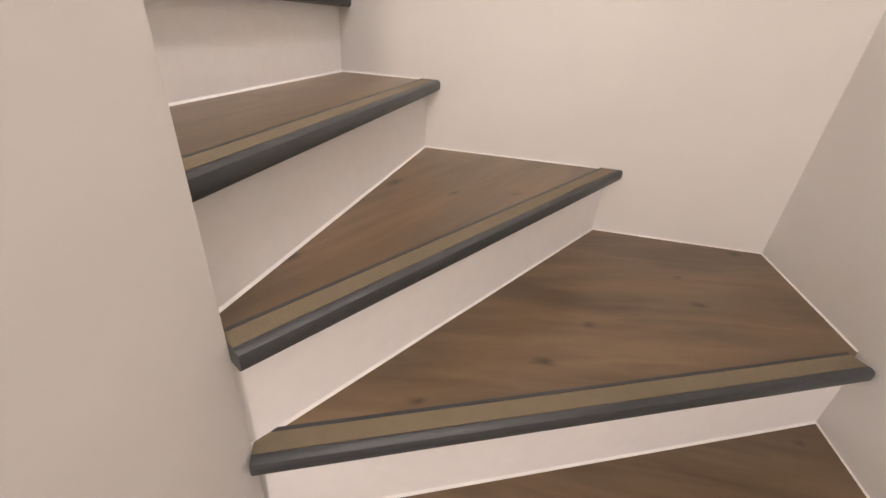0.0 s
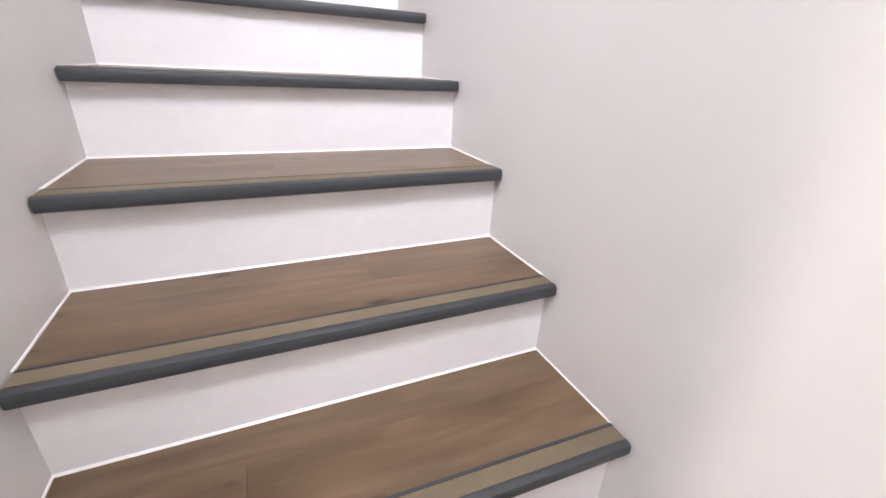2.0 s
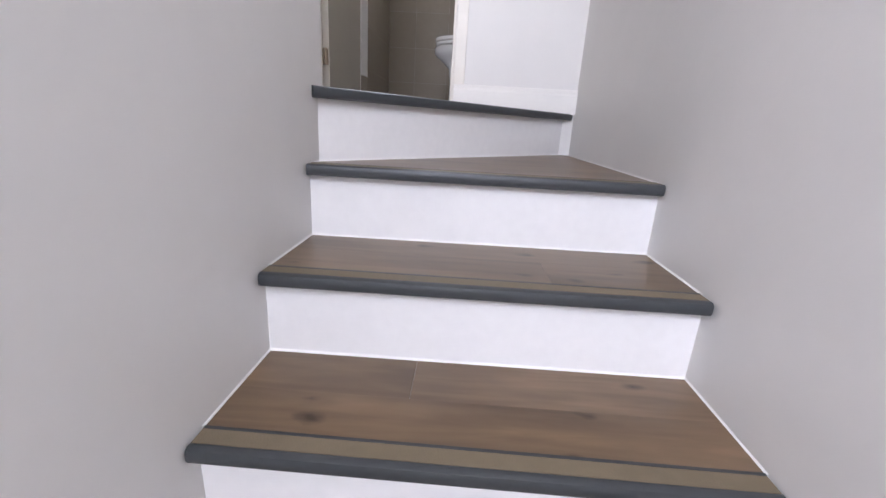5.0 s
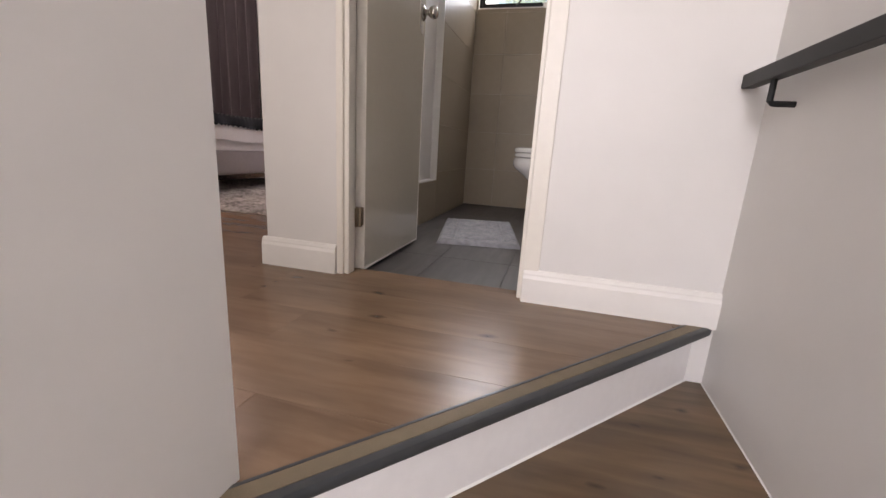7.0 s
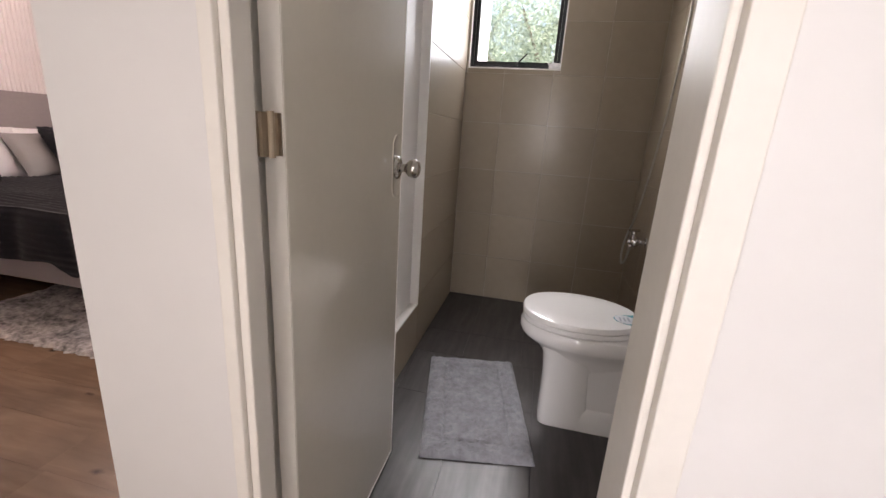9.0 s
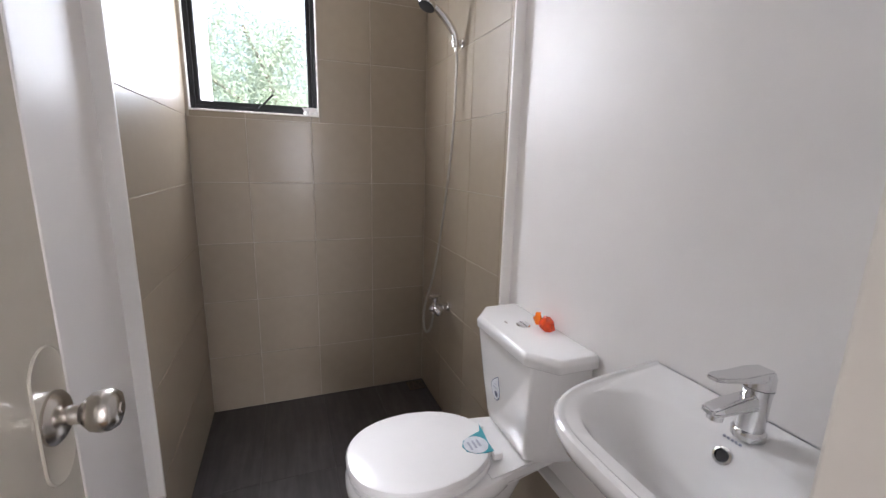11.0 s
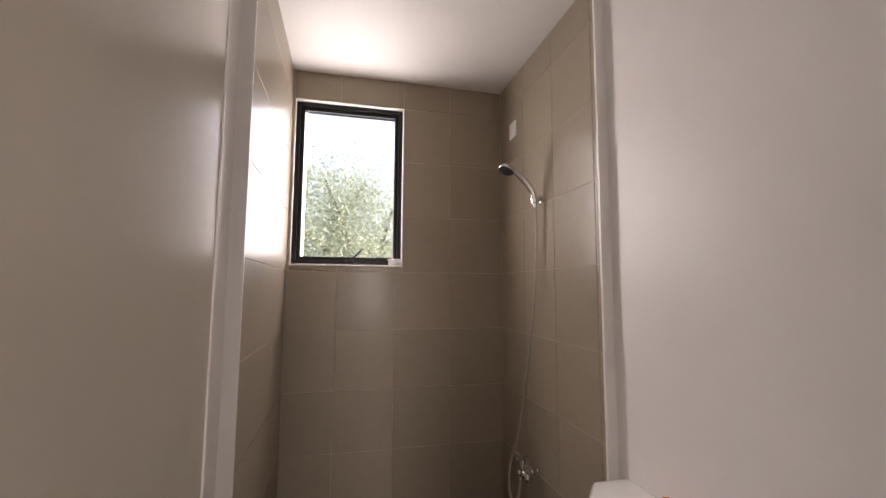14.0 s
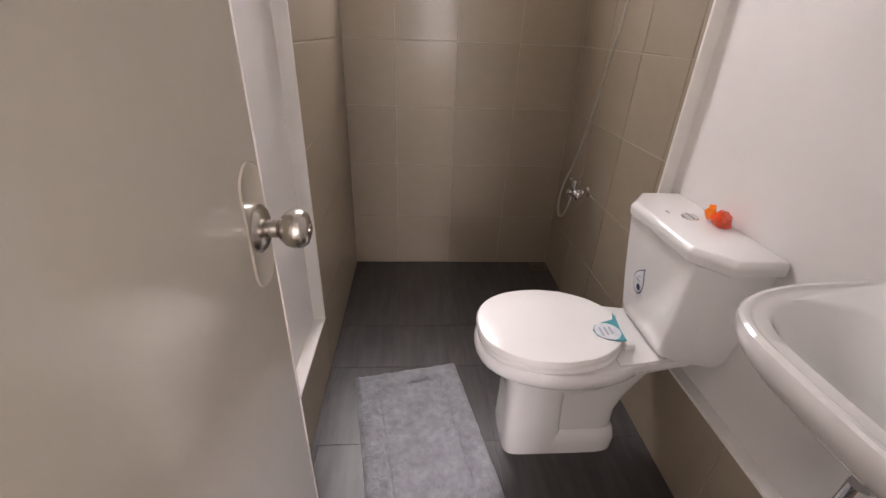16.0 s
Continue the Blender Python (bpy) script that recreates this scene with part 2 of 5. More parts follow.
TEAL = material("teal_sticker", (0.03, 0.30, 0.36), 0.3, spread=0.03)
NAVY = material("navy_sticker", (0.06, 0.08, 0.16), 0.3, spread=0.03)
MUTED = material("muted_print", (0.38, 0.40, 0.47), 0.4, spread=0.05)
LABELW = material("pale_sticker", (0.66, 0.68, 0.72), 0.3, spread=0.12, scale=60)
UPHOL = material("mauve_grey_upholstery", (0.27, 0.235, 0.235), 0.85, spread=0.06, bump=0.3, bump_scale=350, sheen=0.3)
DARKWOOD = material("dark_stained_wood", (0.06, 0.025, 0.018), 0.3, spread=0.2)
LINEN = material("white_linen", (0.74, 0.73, 0.735), 0.8, spread=0.03, bump=0.15, bump_scale=30)
GREYLINEN = material("grey_linen", (0.25, 0.24, 0.235), 0.8, spread=0.05, bump=0.15, bump_scale=30)
CHARCOAL = material("charcoal_plush", (0.013, 0.013, 0.016), 0.85, spread=0.25, scale=14, bump=0.4, bump_scale=120, spec=0.2, sheen=0.07)
CURTAIN = material("plum_grey_curtain", (0.052, 0.044, 0.052), 0.8, spread=0.1, bump=0.2, bump_scale=300, sheen=0.15)
RUGM = material("shaggy_rug", (0.34, 0.31, 0.29), 0.95, spread=0.95, scale=9, fine=45, bump=0.8, bump_scale=60)
MARBLE = marble("white_marble_panel")
FLUTE = material("pale_fluted_panel", (0.74, 0.70, 0.69), 0.4, spread=0.03)
MERC = material("smoked_mirror_glass", (0.55, 0.53, 0.50), 0.08, 1.0, spread=0.25, scale=40)
EXTW = material("exterior_render", (0.56, 0.60, 0.66), 0.8, spread=0.05, bump=0.2)
BARK = material("bark", (0.10, 0.075, 0.055), 0.9, spread=0.3, bump=0.6, bump_scale=25)
LEAF = material("leaf", (0.25, 0.305, 0.235), 0.45, spread=0.3, scale=3, fine=14)
LEAFY = material("young_leaf", (0.27, 0.34, 0.08), 0.45, spread=0.35, scale=3, fine=14)
for leafy in (LEAF, LEAFY):
    # light that shines through the leaves
    ln, ll = leafy.node_tree.nodes, leafy.node_tree.links
    tr, mx = ln.new("ShaderNodeBsdfTranslucent"), ln.new("ShaderNodeMixShader")
    ll.new(ln["Principled BSDF"].inputs["Base Color"].links[0].from_socket, tr.inputs["Color"])
    mx.inputs[0].default_value = 0.66
    ll.new(ln["Principled BSDF"].outputs[0], mx.inputs[1])
    ll.new(tr.outputs[0], mx.inputs[2])
    ll.new(mx.outputs[0], ln["Material Output"].inputs["Surface"])
GRASS = material("grass", (0.07, 0.10, 0.035), 0.9, spread=0.4, scale=1, fine=12)
CONC = material("concrete", (0.35, 0.34, 0.32), 0.9, spread=0.12, bump=0.3)

# ---- helpers for things ----
WORLD = {}


def thing(name, x, y, z, label, category, group=""):
    ob = new(name)
    ob.empty_display_size = 0.1
    ob.matrix_basis = pose(x, y, z)
    WORLD[ob] = ob.matrix_basis.copy()
    return tagged(ob, label, category, group)


def part(name, bm, mat, parent=None, label="", smooth=False, m=None):
    """Links a bmesh as one mesh object, under a thing or a part. m: its own pose; the bmesh is then in local metres."""
    me = bm
    if isinstance(bm, bmesh.types.BMesh):
        me = bpy.data.meshes.new(name)
        bmesh.ops.recalc_face_normals(bm, faces=bm.faces)
        if smooth:
            for f in bm.faces:
                f.smooth = True
        bm.to_mesh(me)
        bm.free()
        me.materials.append(mat)
        if smooth:
            me.set_sharp_from_angle(angle=radians(38))
    ob = new(name, me)
    m = m or Matrix()
    ob.matrix_basis = m
    WORLD[ob] = m.copy()
    if parent:
        ob.parent = parent
        ob.matrix_parent_inverse = WORLD[parent].inverted()
    return tagged(ob, label)


def setting(name, bm, mat, label, category, smooth=False):
    return tagged(part(name, bm, mat, None, label, smooth), category=category, kind="structure")


def box(x0, x1, y0, y1, z0, z1, bev=0.0, seg=2, bm=None):
    bm = bm or bmesh.new()
    vs = [bm.verts.new((x, y, z)) for x in (x0, x1) for y in (y0, y1) for z in (z0, z1)]
    fs = [bm.faces.new([vs[i] for i in q]) for q in ((0, 1, 3, 2), (4, 6, 7, 5), (0, 4, 5, 1), (2, 3, 7, 6), (0, 2, 6, 4), (1, 5, 7, 3))]
    if bev:
        es = list({e for f in fs for e in f.edges})
        bmesh.ops.bevel(bm, geom=es, offset=bev, segments=seg, affect="EDGES", profile=0.5)
    return bm


def boxes(*bs):
    bm = bmesh.new()
    for b in bs:
        box(*b, bm=bm)
    return bm


def prism(pts, z0, z1, bev=0.0):
    """An upright block on a polygon."""
    bm = bmesh.new()
    lo, hi = [bm.verts.new((p[0], p[1], z0)) for p in pts], [bm.verts.new((p[0], p[1], z1)) for p in pts]
    n = len(pts)
    bm.faces.new(lo), bm.faces.new(hi)
    for i in range(n):
        bm.faces.new((lo[i], lo[(i + 1) % n], hi[(i + 1) % n], hi[i]))
    if bev:
        bmesh.ops.bevel(bm, geom=list(bm.edges), offset=bev, segments=2, affect="EDGES", profile=0.5)
    return bm


def loft(rings, cap0=True, cap1=True, bm=None, closed=True):
    bm = bm or bmesh.new()
    rows = [[bm.verts.new(p) for p in r] for r in rings]
    n = len(rows[0])
    for a, b in zip(rows, rows[1:]):
        for i in range(n if closed else n - 1):
            bm.faces.new((a[i], a[(i + 1) % n], b[(i + 1) % n], b[i]))
    if cap0:
        bm.faces.new(rows[0])
    if cap1:
        bm.faces.new(rows[-1])
    return bm


def circle(c, axis, r, n=24):
    axis = Vector(axis).normalized()
    u = axis.orthogonal().normalized()
    v = axis.cross(u)
    return [Vector(c) + r * (math.cos(2 * math.pi * i / n) * u + math.sin(2 * math.pi * i / n) * v) for i in range(n)]


def lathe(c, axis, profile, n=28, bm=None):
    """Turned shape: (distance along axis, radius) from end to end."""
    axis = Vector(axis).normalized()
    return loft([circle(Vector(c) + axis * d, axis, max(r, 0.0004), n) for d, r in profile], bm=bm)


def tube(pts, r, n=12, bm=None):
    pts = [Vector(p) for p in pts]
    t0 = (pts[1] - pts[0]).normalized()
    u = t0.orthogonal().normalized()
    rings = []
    for i, p in enumerate(pts):
        t = (pts[min(i + 1, len(pts) - 1)] - pts[max(i - 1, 0)]).normalized()
        u = (u - t * u.dot(t)).normalized()
        v = t.cross(u)
        rr = r[i] if isinstance(r, (list, tuple)) else r
        rings.append([p + rr * (math.cos(2 * math.pi * k / n) * u + math.sin(2 * math.pi * k / n) * v) for k in range(n)])
    return loft(rings, bm=bm)


def smooth_path(pts, steps=8):
    """Catmull-Rom through points."""
    p = [Vector(q) for q in pts]
    p = [2 * p[0] - p[1]] + p + [2 * p[-1] - p[-2]]
    out = []
    for a, b, c, d in zip(p, p[1:], p[2:], p[3:]):
        for k in range(steps):
            t = k / steps
            out.append(0.5 * (2 * b + (c - a) * t + (2 * a - 5 * b + 4 * c - d) * t * t + (3 * b - a - 3 * c + d) * t ** 3))
    return out + [p[-2]]


def sheet(fn, nu, nv, thick=0.0):
    """A grid surface from fn(u, v), closed with a thickness when given."""
    bm = bmesh.new()
    g = [[bm.verts.new(fn(i / nu, j / nv)) for j in range(nv + 1)] for i in range(nu + 1)]
    for i in range(nu):
        for j in range(nv):
            bm.faces.new((g[i][j], g[i + 1][j], g[i + 1][j + 1], g[i][j + 1]))
    if thick:
        bmesh.ops.recalc_face_normals(bm, faces=bm.faces)
        bmesh.ops.solidify(bm, geom=list(bm.faces), thickness=thick)
    return bm

# ---- structure ----
XR, XT, XW = 0.862, 0.768, 0.808      # stair wall; bath tile face; bath painted wall
LT, LW = -0.437, -0.481               # bath left tile face and painted wall
YW, ZC, ZB = 2.42, 2.667, -0.02       # window wall face, ceiling, bath floor
YS = -3.985                           # south wall of the stair
WIN = (-0.425, 0.176, 1.588, 2.508)   # bath window opening

setting("wall_stair_east", box(XR, 1.02, -4.14, 0.0, -3.1, ZC), WHITE, "plain white painted plaster wall along the stair", "wall")
setting("wall_stair_south", boxes((-2.4, -0.9, YS - 0.15, YS, -3.1, ZC), (0.7, XR, YS - 0.15, YS, -3.1, ZC), (-0.9, 0.7, YS - 0.15, YS, -3.1, 0.65), (-0.9, 0.7, YS - 0.15, YS, 2.05, ZC)),
        WHITE, "plain white painted plaster wall of the stair turn", "wall")
setting("wall_stair_west", box(-0.12, 0.0, -3.012, -0.893, -3.1, ZC), WHITE, "white painted wall on the inner side of the stair", "wall")
setting("wall_lower_flight", box(-2.4, -0.12, -3.012, -2.88, -3.1, ZC), WHITE, "white painted wall beside the lower flight", "wall")
setting("wall_stair_end", boxes((-2.52, -2.4, YS - 0.15, -3.90, -3.1, ZC), (-2.52, -2.4, -3.10, -2.88, -3.1, ZC), (-2.52, -2.4, -3.90, -3.10, -3.1, -1.9), (-2.52, -2.4, -3.90, -3.10, 0.1, ZC)), WHITE, "white painted wall at the stair foot", "wall")
# the opening in this wall is added, unseen, to let the fill through
setting("wall_hall_south", boxes((-2.5, -0.95, -1.026, -0.906, -0.2, ZC), (-0.17, -0.12, -1.026, -0.906, -0.2, ZC), (-0.95, -0.17, -1.026, -0.906, 2.09, ZC), (-0.95, -0.17, -1.026, -0.906, -0.2, -0.012)), WHITE, "white painted wall of the landing with an added, unseen opening for light", "wall")
setting("wall_hall_west", box(-2.5, -2.38, -0.906, 0.0, -0.2, ZC), WHITE, "white painted end wall of the landing", "wall")
# unseen wall and floor, added to close the space behind that opening
setting("wall_behind_opening", box(-2.52, -2.4, -2.88, -1.026, -0.2, ZC), WHITE, "unseen white wall added behind the landing's light opening", "wall")
setting("floor_room", box(-2.4, -0.12, -2.88, -0.906, -0.2, -0.013), OAK_FLOOR, "unseen oak-look floor added behind the landing's light opening", "floor")
DH = 2.09
setting("wall_landing_north", boxes((-4.45, -1.525, 0.0, 0.14, -0.2, ZC), (-0.645, -0.355, 0.0, 0.14, -0.2, ZC), (0.352, 1.02, 0.0, 0.18, -3.1, ZC),
                                    (-1.525, -0.645, 0.0, 0.14, DH, ZC), (-0.355, 0.352, 0.0, 0.14, DH + 0.045, ZC)),
        WHITE, "white painted landing wall with two door openings", "wall")
setting("wall_bath_west", box(-0.645, LW, 0.14, 3.35, -0.2, ZC), WHITE_BATH, "glossy white painted bathroom wall above low tiles", "wall")
setting("wall_bath_east", box(XW, 0.96, 0.14, YW + 0.18, -0.2, ZC), WHITE_BATH, "glossy white painted bathroom wall above low tiles", "wall")
wall_tile_w = setting("wall_shower_west", boxes((LW, LT - 0.0025, 1.494, YW + 0.02, -0.05, ZC), (LW, LT - 0.0025, 0.14, 1.494, -0.05, 0.246)), GROUT, "taupe tiled shower wall with pale joints", "tiled wall")
wall_tile_e = setting("wall_shower_east", boxes((XT + 0.0025, XW, 1.444, YW + 0.02, -0.05, ZC), (XT + 0.0025, XW, 0.14, 1.444, -0.05, 0.326)), GROUT, "taupe tiled shower wall with pale joints", "tiled wall")
wall_win = setting("wall_window", boxes((LW, WIN[0], YW + 0.0025, YW + 0.18, -0.2, ZC), (WIN[1], XW, YW + 0.0025, YW + 0.18, -0.2, ZC),
                                        (WIN[0], WIN[1], YW + 0.0025, YW + 0.18, -0.2, WIN[2]), (WIN[0], WIN[1], YW + 0.0025, YW + 0.18, WIN[3], ZC)), GROUT, "taupe tiled window wall with pale joints", "tiled wall")
setting("wall_bedroom_west", box(-4.45, -4.30, 0.14, 3.6, -0.2, ZC), MARBLE, "bedroom wall clad in white veined marble panels", "wall")
# the opening right of the curtains is added, out of view, for the fill
setting("wall_bedroom_north", boxes((-4.30, -2.3, 3.45, 3.6, -0.2, ZC), (-1.1, -0.645, 3.45, 3.6, -0.2, ZC), (-2.3, -1.1, 3.45, 3.6, -0.2, 0.8), (-2.3, -1.1, 3.45, 3.6, 2.2, ZC)), WHITE, "bedroom wall behind the curtains", "wall")
setting("wall_bedroom_east", box(-0.645, -0.62, 3.35, 3.6, -0.2, ZC), EXTW, "grey rendered outer wall", "wall")
setting("wall_outside", box(LW, LW + 0.012, YW + 0.19, 3.6, -3, 2.9), EXTW, "pale grey rendered outer wall beside the window", "wall")

setting("ceiling_bath", box(-0.645, 0.96, 0.14, YW + 0.18, ZC, 2.85), CEIL, "white painted bathroom ceiling", "ceiling")
setting("ceiling_bedroom", box(-4.45, -0.645, 0.0, 3.6, ZC, 2.85), WHITE, "white bedroom ceiling", "ceiling")
setting("ceiling_hall", box(-2.52, 1.02, -4.14, 0.14, ZC + 0.002, 2.85), WHITE, "white ceiling over the landing and stair", "ceiling")
setting("wall_lower_storey", boxes((-4.45, -4.30, 0.14, 3.6, -3.1, -0.2), (-4.30, -0.62, 3.45, 3.6, -3.1, -0.2), (-4.45, -2.52, 0.0, 0.14, -3.1, -0.2), (-0.77, -0.62, 2.6, 3.45, -3.1, -0.2),
                                 (-0.77, 0.96, 2.45, 2.6, -3.1, -0.2), (0.81, 0.96, 0.14, 2.45, -3.1, -0.2), (-2.52, -2.4, -2.88, 0.0, -3.1, -0.2)), EXTW, "grey rendered outer wall of the storey below", "wall")

# trims where the tiles stand proud of the painted walls
setting("trim_west", box(LW, LT + 0.001, 1.483, 1.494, 0.25, ZC), TRIM, "white painted upright edge beside the tiles", "trim")
setting("trim_east", box(XT - 0.001, XW, 1.433, 1.444, 0.333, ZC), TRIM, "white painted upright edge beside the tiles", "trim")
setting("ledge_west", box(LW, LT + 0.001, 0.14, 1.494, 0.243, 0.252), TRIM, "white painted ledge on top of the low tiles", "ledge")
setting("ledge_east", box(XT - 0.001, XW, 0.14, 1.444, 0.324, 0.334), TRIM, "white painted ledge on top of the low tiles", "ledge")

# window reveal, frame and pane
win = tagged(thing("window_1", -0.125, YW + 0.06, WIN[2], "black aluminium awning window with clear glass", "window"), kind="structure")
x0, x1, z0, z1 = WIN
for a in ((x0, x0 + 0.006, YW + 0.001, YW + 0.18, z0, z1), (x1 - 0.006, x1, YW + 0.001, YW + 0.18, z0, z1), (x0 + 0.006, x1 - 0.006, YW + 0.001, YW + 0.18, z1 - 0.006, z1), (x0 + 0.006, x1 - 0.006, YW - 0.004, YW + 0.18, z0, z0 + 0.008)):
    part("reveal", box(*a, 0.002), TRIM, win, "cream painted window reveal")
f0, f1 = YW + 0.03, YW + 0.095
x0, x1, z0, z1 = x0 + 0.006, x1 - 0.006, z0 + 0.008, z1 - 0.006
W1, W2 = 0.022, 0.044
for a in ((x0, x0 + W1, z0, z1), (x1 - W1, x1, z0, z1), (x0 + W1, x1 - W1, z0, z0 + W1), (x0 + W1, x1 - W1, z1 - W1, z1)):
    part("window_frame", box(a[0], a[1], f0, f1, a[2], a[3], 0.002), BLACK, win)
sx0, sx1, sz0, sz1 = x0 + W1 + 0.001, x1 - W1 - 0.001, z0 + W1 + 0.001, z1 - W1 - 0.001
W2 = 0.020
sash = part("sash", boxes((sx0, sx0 + W2, f0 + 0.012, f1 - 0.01, sz0, sz1), (sx1 - W2, sx1, f0 + 0.012, f1 - 0.01, sz0, sz1), (sx0 + W2, sx1 - W2, f0 + 0.012, f1 - 0.01, sz0, sz0 + W2), (sx0 + W2, sx1 - W2, f0 + 0.012, f1 - 0.01, sz1 - W2, sz1)), BLACK, win, "black sash")
pane = part("pane", box(sx0 + W2 - 0.004, sx1 - W2 + 0.004, f0 + 0.035, f0 + 0.040, sz0 + W2 - 0.004, sz1 - W2 + 0.004), GLASS, win, "clear glass pane")
pane.visible_shadow = False
hd = part("window_handle", tube([(-0.115, f0 - 0.006, z0 + 0.018), (-0.100, f0 - 0.02, z0 + 0.030), (-0.060, f0 - 0.028, z0 + 0.072), (-0.045, f0 - 0.028, z0 + 0.088)], [0.007, 0.006, 0.005, 0.0055], 8), BLACK, win, "black cam handle")
part("handle_base", box(-0.135, -0.095, f0 - 0.012, f0 + 0.002, z0 + 0.003, z0 + 0.022, 0.003), BLACK, win)

# doorways
def casing(name, parts, mat, label):
    ob = tagged(thing(name, parts[0][0], 0.0, 0.0, label, "door frame"), kind="structure")
    for p in parts:
        part("jamb" if p[5] - p[4] > 1 else "head", box(*p, 0.003), mat, ob)
    return ob


casing("door_frame_1", [(-0.355, -0.330, -0.006, 0.050, 0.0, DH + 0.045), (-0.330, -0.312, 0.004, 0.050, 0.0, DH + 0.045), (-0.355, -0.345, 0.050, 0.152, 0.0, DH + 0.045), (0.302, 0.352, -0.006, 0.186, 0.0, DH + 0.045), (-0.345, 0.302, 0.050, 0.152, DH, DH + 0.045), (-0.312, 0.302, -0.006, 0.050, DH - 0.012, DH + 0.045)], CREAM, "cream painted wooden door frame of the bathroom")
casing("door_stop", [(0.289, 0.302, 0.012, 0.060, 0.0, DH - 0.031), (-0.312, 0.289, 0.012, 0.046, DH - 0.030, DH - 0.012)], CREAM, "cream painted door stop in the bathroom frame")
casing("door_frame_2", [(-1.525, -1.519, 0.03, 0.15, 0.0, DH), (-0.658, -0.645, 0.03, 0.15, 0.0, DH), (-1.519, -0.658, 0.03, 0.15, DH - 0.013, DH)], TRIM, "white painted lining of the bedroom doorway")
sp = thing("strike_plate", -1.5185, 0.10, 1.083, "worn steel strike plate on the bedroom door frame", "strike plate")
part("plate", boxes((-1.519, -1.5165, 0.080, 0.122, 1.100, 1.123), (-1.519, -1.5165, 0.080, 0.122, 1.043, 1.066), (-1.519, -1.5165, 0.080, 0.090, 1.066, 1.100), (-1.519, -1.5165, 0.110, 0.122, 1.066, 1.100)), BRASSY, sp)
# no recess: the hole's shade is a flat black block
part("latch_hole", box(-1.5195, -1.5182, 0.090, 0.110, 1.066, 1.100), RUBBER, sp, "flat black piece for the shade inside the latch hole")
part("lip", box(-1.519, -1.512, 0.122, 0.126, 1.058, 1.106, 0.001), BRASSY, sp)


def baseboard(name, x0, x1, y, face):
    """Moulded skirting along x: a flat board with a stepped, rounded top."""
    prof = [(0, 0), (0.016, 0), (0.016, 0.078), (0.012, 0.088), (0.012, 0.094), (0.006, 0.104), (0, 0.106)]
    setting(name, loft([[(x, y + face * d, z) for d, z in prof] for x in (x0, x1)]), TRIM, "white painted moulded skirting board", "baseboard")


baseboard("baseboard_1", 0.306, XR, 0.0, -1)
baseboard("baseboard_2", -0.661, -0.357, 0.0, -1)
baseboard("baseboard_3", -2.38, -1.509, 0.0, -1)
setting("baseboard_4", loft([[(-1.525 + d, y, z) for d, z in ((0, 0), (0.016, 0), (0.016, 0.078), (0.012, 0.094), (0.007, 0.106), (0, 0.106))] for y in (0.0, 0.153)]), TRIM, "white painted moulded skirting board on the doorway end", "baseboard")
setting("baseboard_5", loft([[(-0.645 - d, y, z) for d, z in ((0, 0), (0.016, 0), (0.016, 0.078), (0.012, 0.094), (0.006, 0.106), (0, 0.106))] for y in (0.0, 0.03)]), TRIM, "white painted moulded skirting board on the doorway end", "baseboard")
baseboard("baseboard_6", -4.30, -1.5255, 0.14, 1)

# ---- floors ----
setting("floor_landing", prism([(-2.5, -0.906), (0.0, -0.898), (0.78, 0.0), (0.31, 0.086), (-2.5, 0.086)], -0.2, -0.009), CONC, "screed under the landing boards", "floor")
setting("floor_bedroom", box(-4.30, -0.645, 0.09, 3.45, -0.2, -0.009), CONC, "screed under the bedroom boards", "floor")
floor_bath = setting("floor_bath", box(LW, XW, 0.088, YW + 0.02, -0.2, ZB - 0.0025), FGROUT, "dark slate-look bathroom floor tiles", "floor")
setting("floor_ground", box(-2.4, XR, YS, -2.88, -3.1, -2.88), CONC, "floor at the foot of the stair", "floor")

# ---- stair ----
RISE = 0.18
NOSES = {0: ((0.0, -0.985), (XR, 0.0)), 1: ((0.0, -1.036), (XR, -1.006)), 9: ((0.0, -3.000), (XR, -3.056)), 10: ((-0.018, -3.034), (XR, -3.572)),
         11: ((-0.024, -3.018), (0.407, YS)), 12: ((-0.065, -3.012), (-0.065, YS)), 13: ((-0.315, -3.012), (-0.315, YS)), 14: ((-0.565, -3.012), (-0.565, YS)), 15: ((-0.815, -3.012), (-0.815, YS))}
for k in range(2, 9):
    y = (-1.292, -1.547, -1.800, -2.055, -2.318, -2.567, -2.815)[k - 2]
    NOSES[k] = ((0.0, y + (0.034 if k == 8 else -0.008 if k in (2, 6) else 0)), (XR, y + (0.008 if k == 2 else 0.003)))
stair = tagged(thing("staircase", 0.43, -2.0, -2.88, "winding stair with oak-look treads, white risers and grey nosings", "stair"), kind="structure")
BACK = 0.036


def line(k, back):
    """Nosing line k moved back by so many metres, and its direction."""
    a, b = (Vector((*p, 0)) for p in NOSES[k])
    d = (b - a).normalized()
    inward = Vector((-d.y, d.x, 0))
    return a + inward * back, b + inward * back, d, inward


def extend_to_walls(a, b, d):
    """Ends of a moved line brought back onto the walls."""
    if d.x > 0.5:
        a = a + d * ((0.0 - a.x) / d.x)
        b = b + d * ((XR - b.x) / d.x)
    elif d.y < 0:
        b = b + d * ((YS - b.y) / d.y)
        if d.x > 0.3 and a.x > 0:
            a = a - d * (a.x / d.x)
    return a, b


def profile_along(a, b, prof):
    d = (b - a).normalized()
    n = Vector((-d.y, d.x, 0))
    return loft([[p + n * q + Vector((0, 0, z)) for q, z in prof] for p in (a, b)])


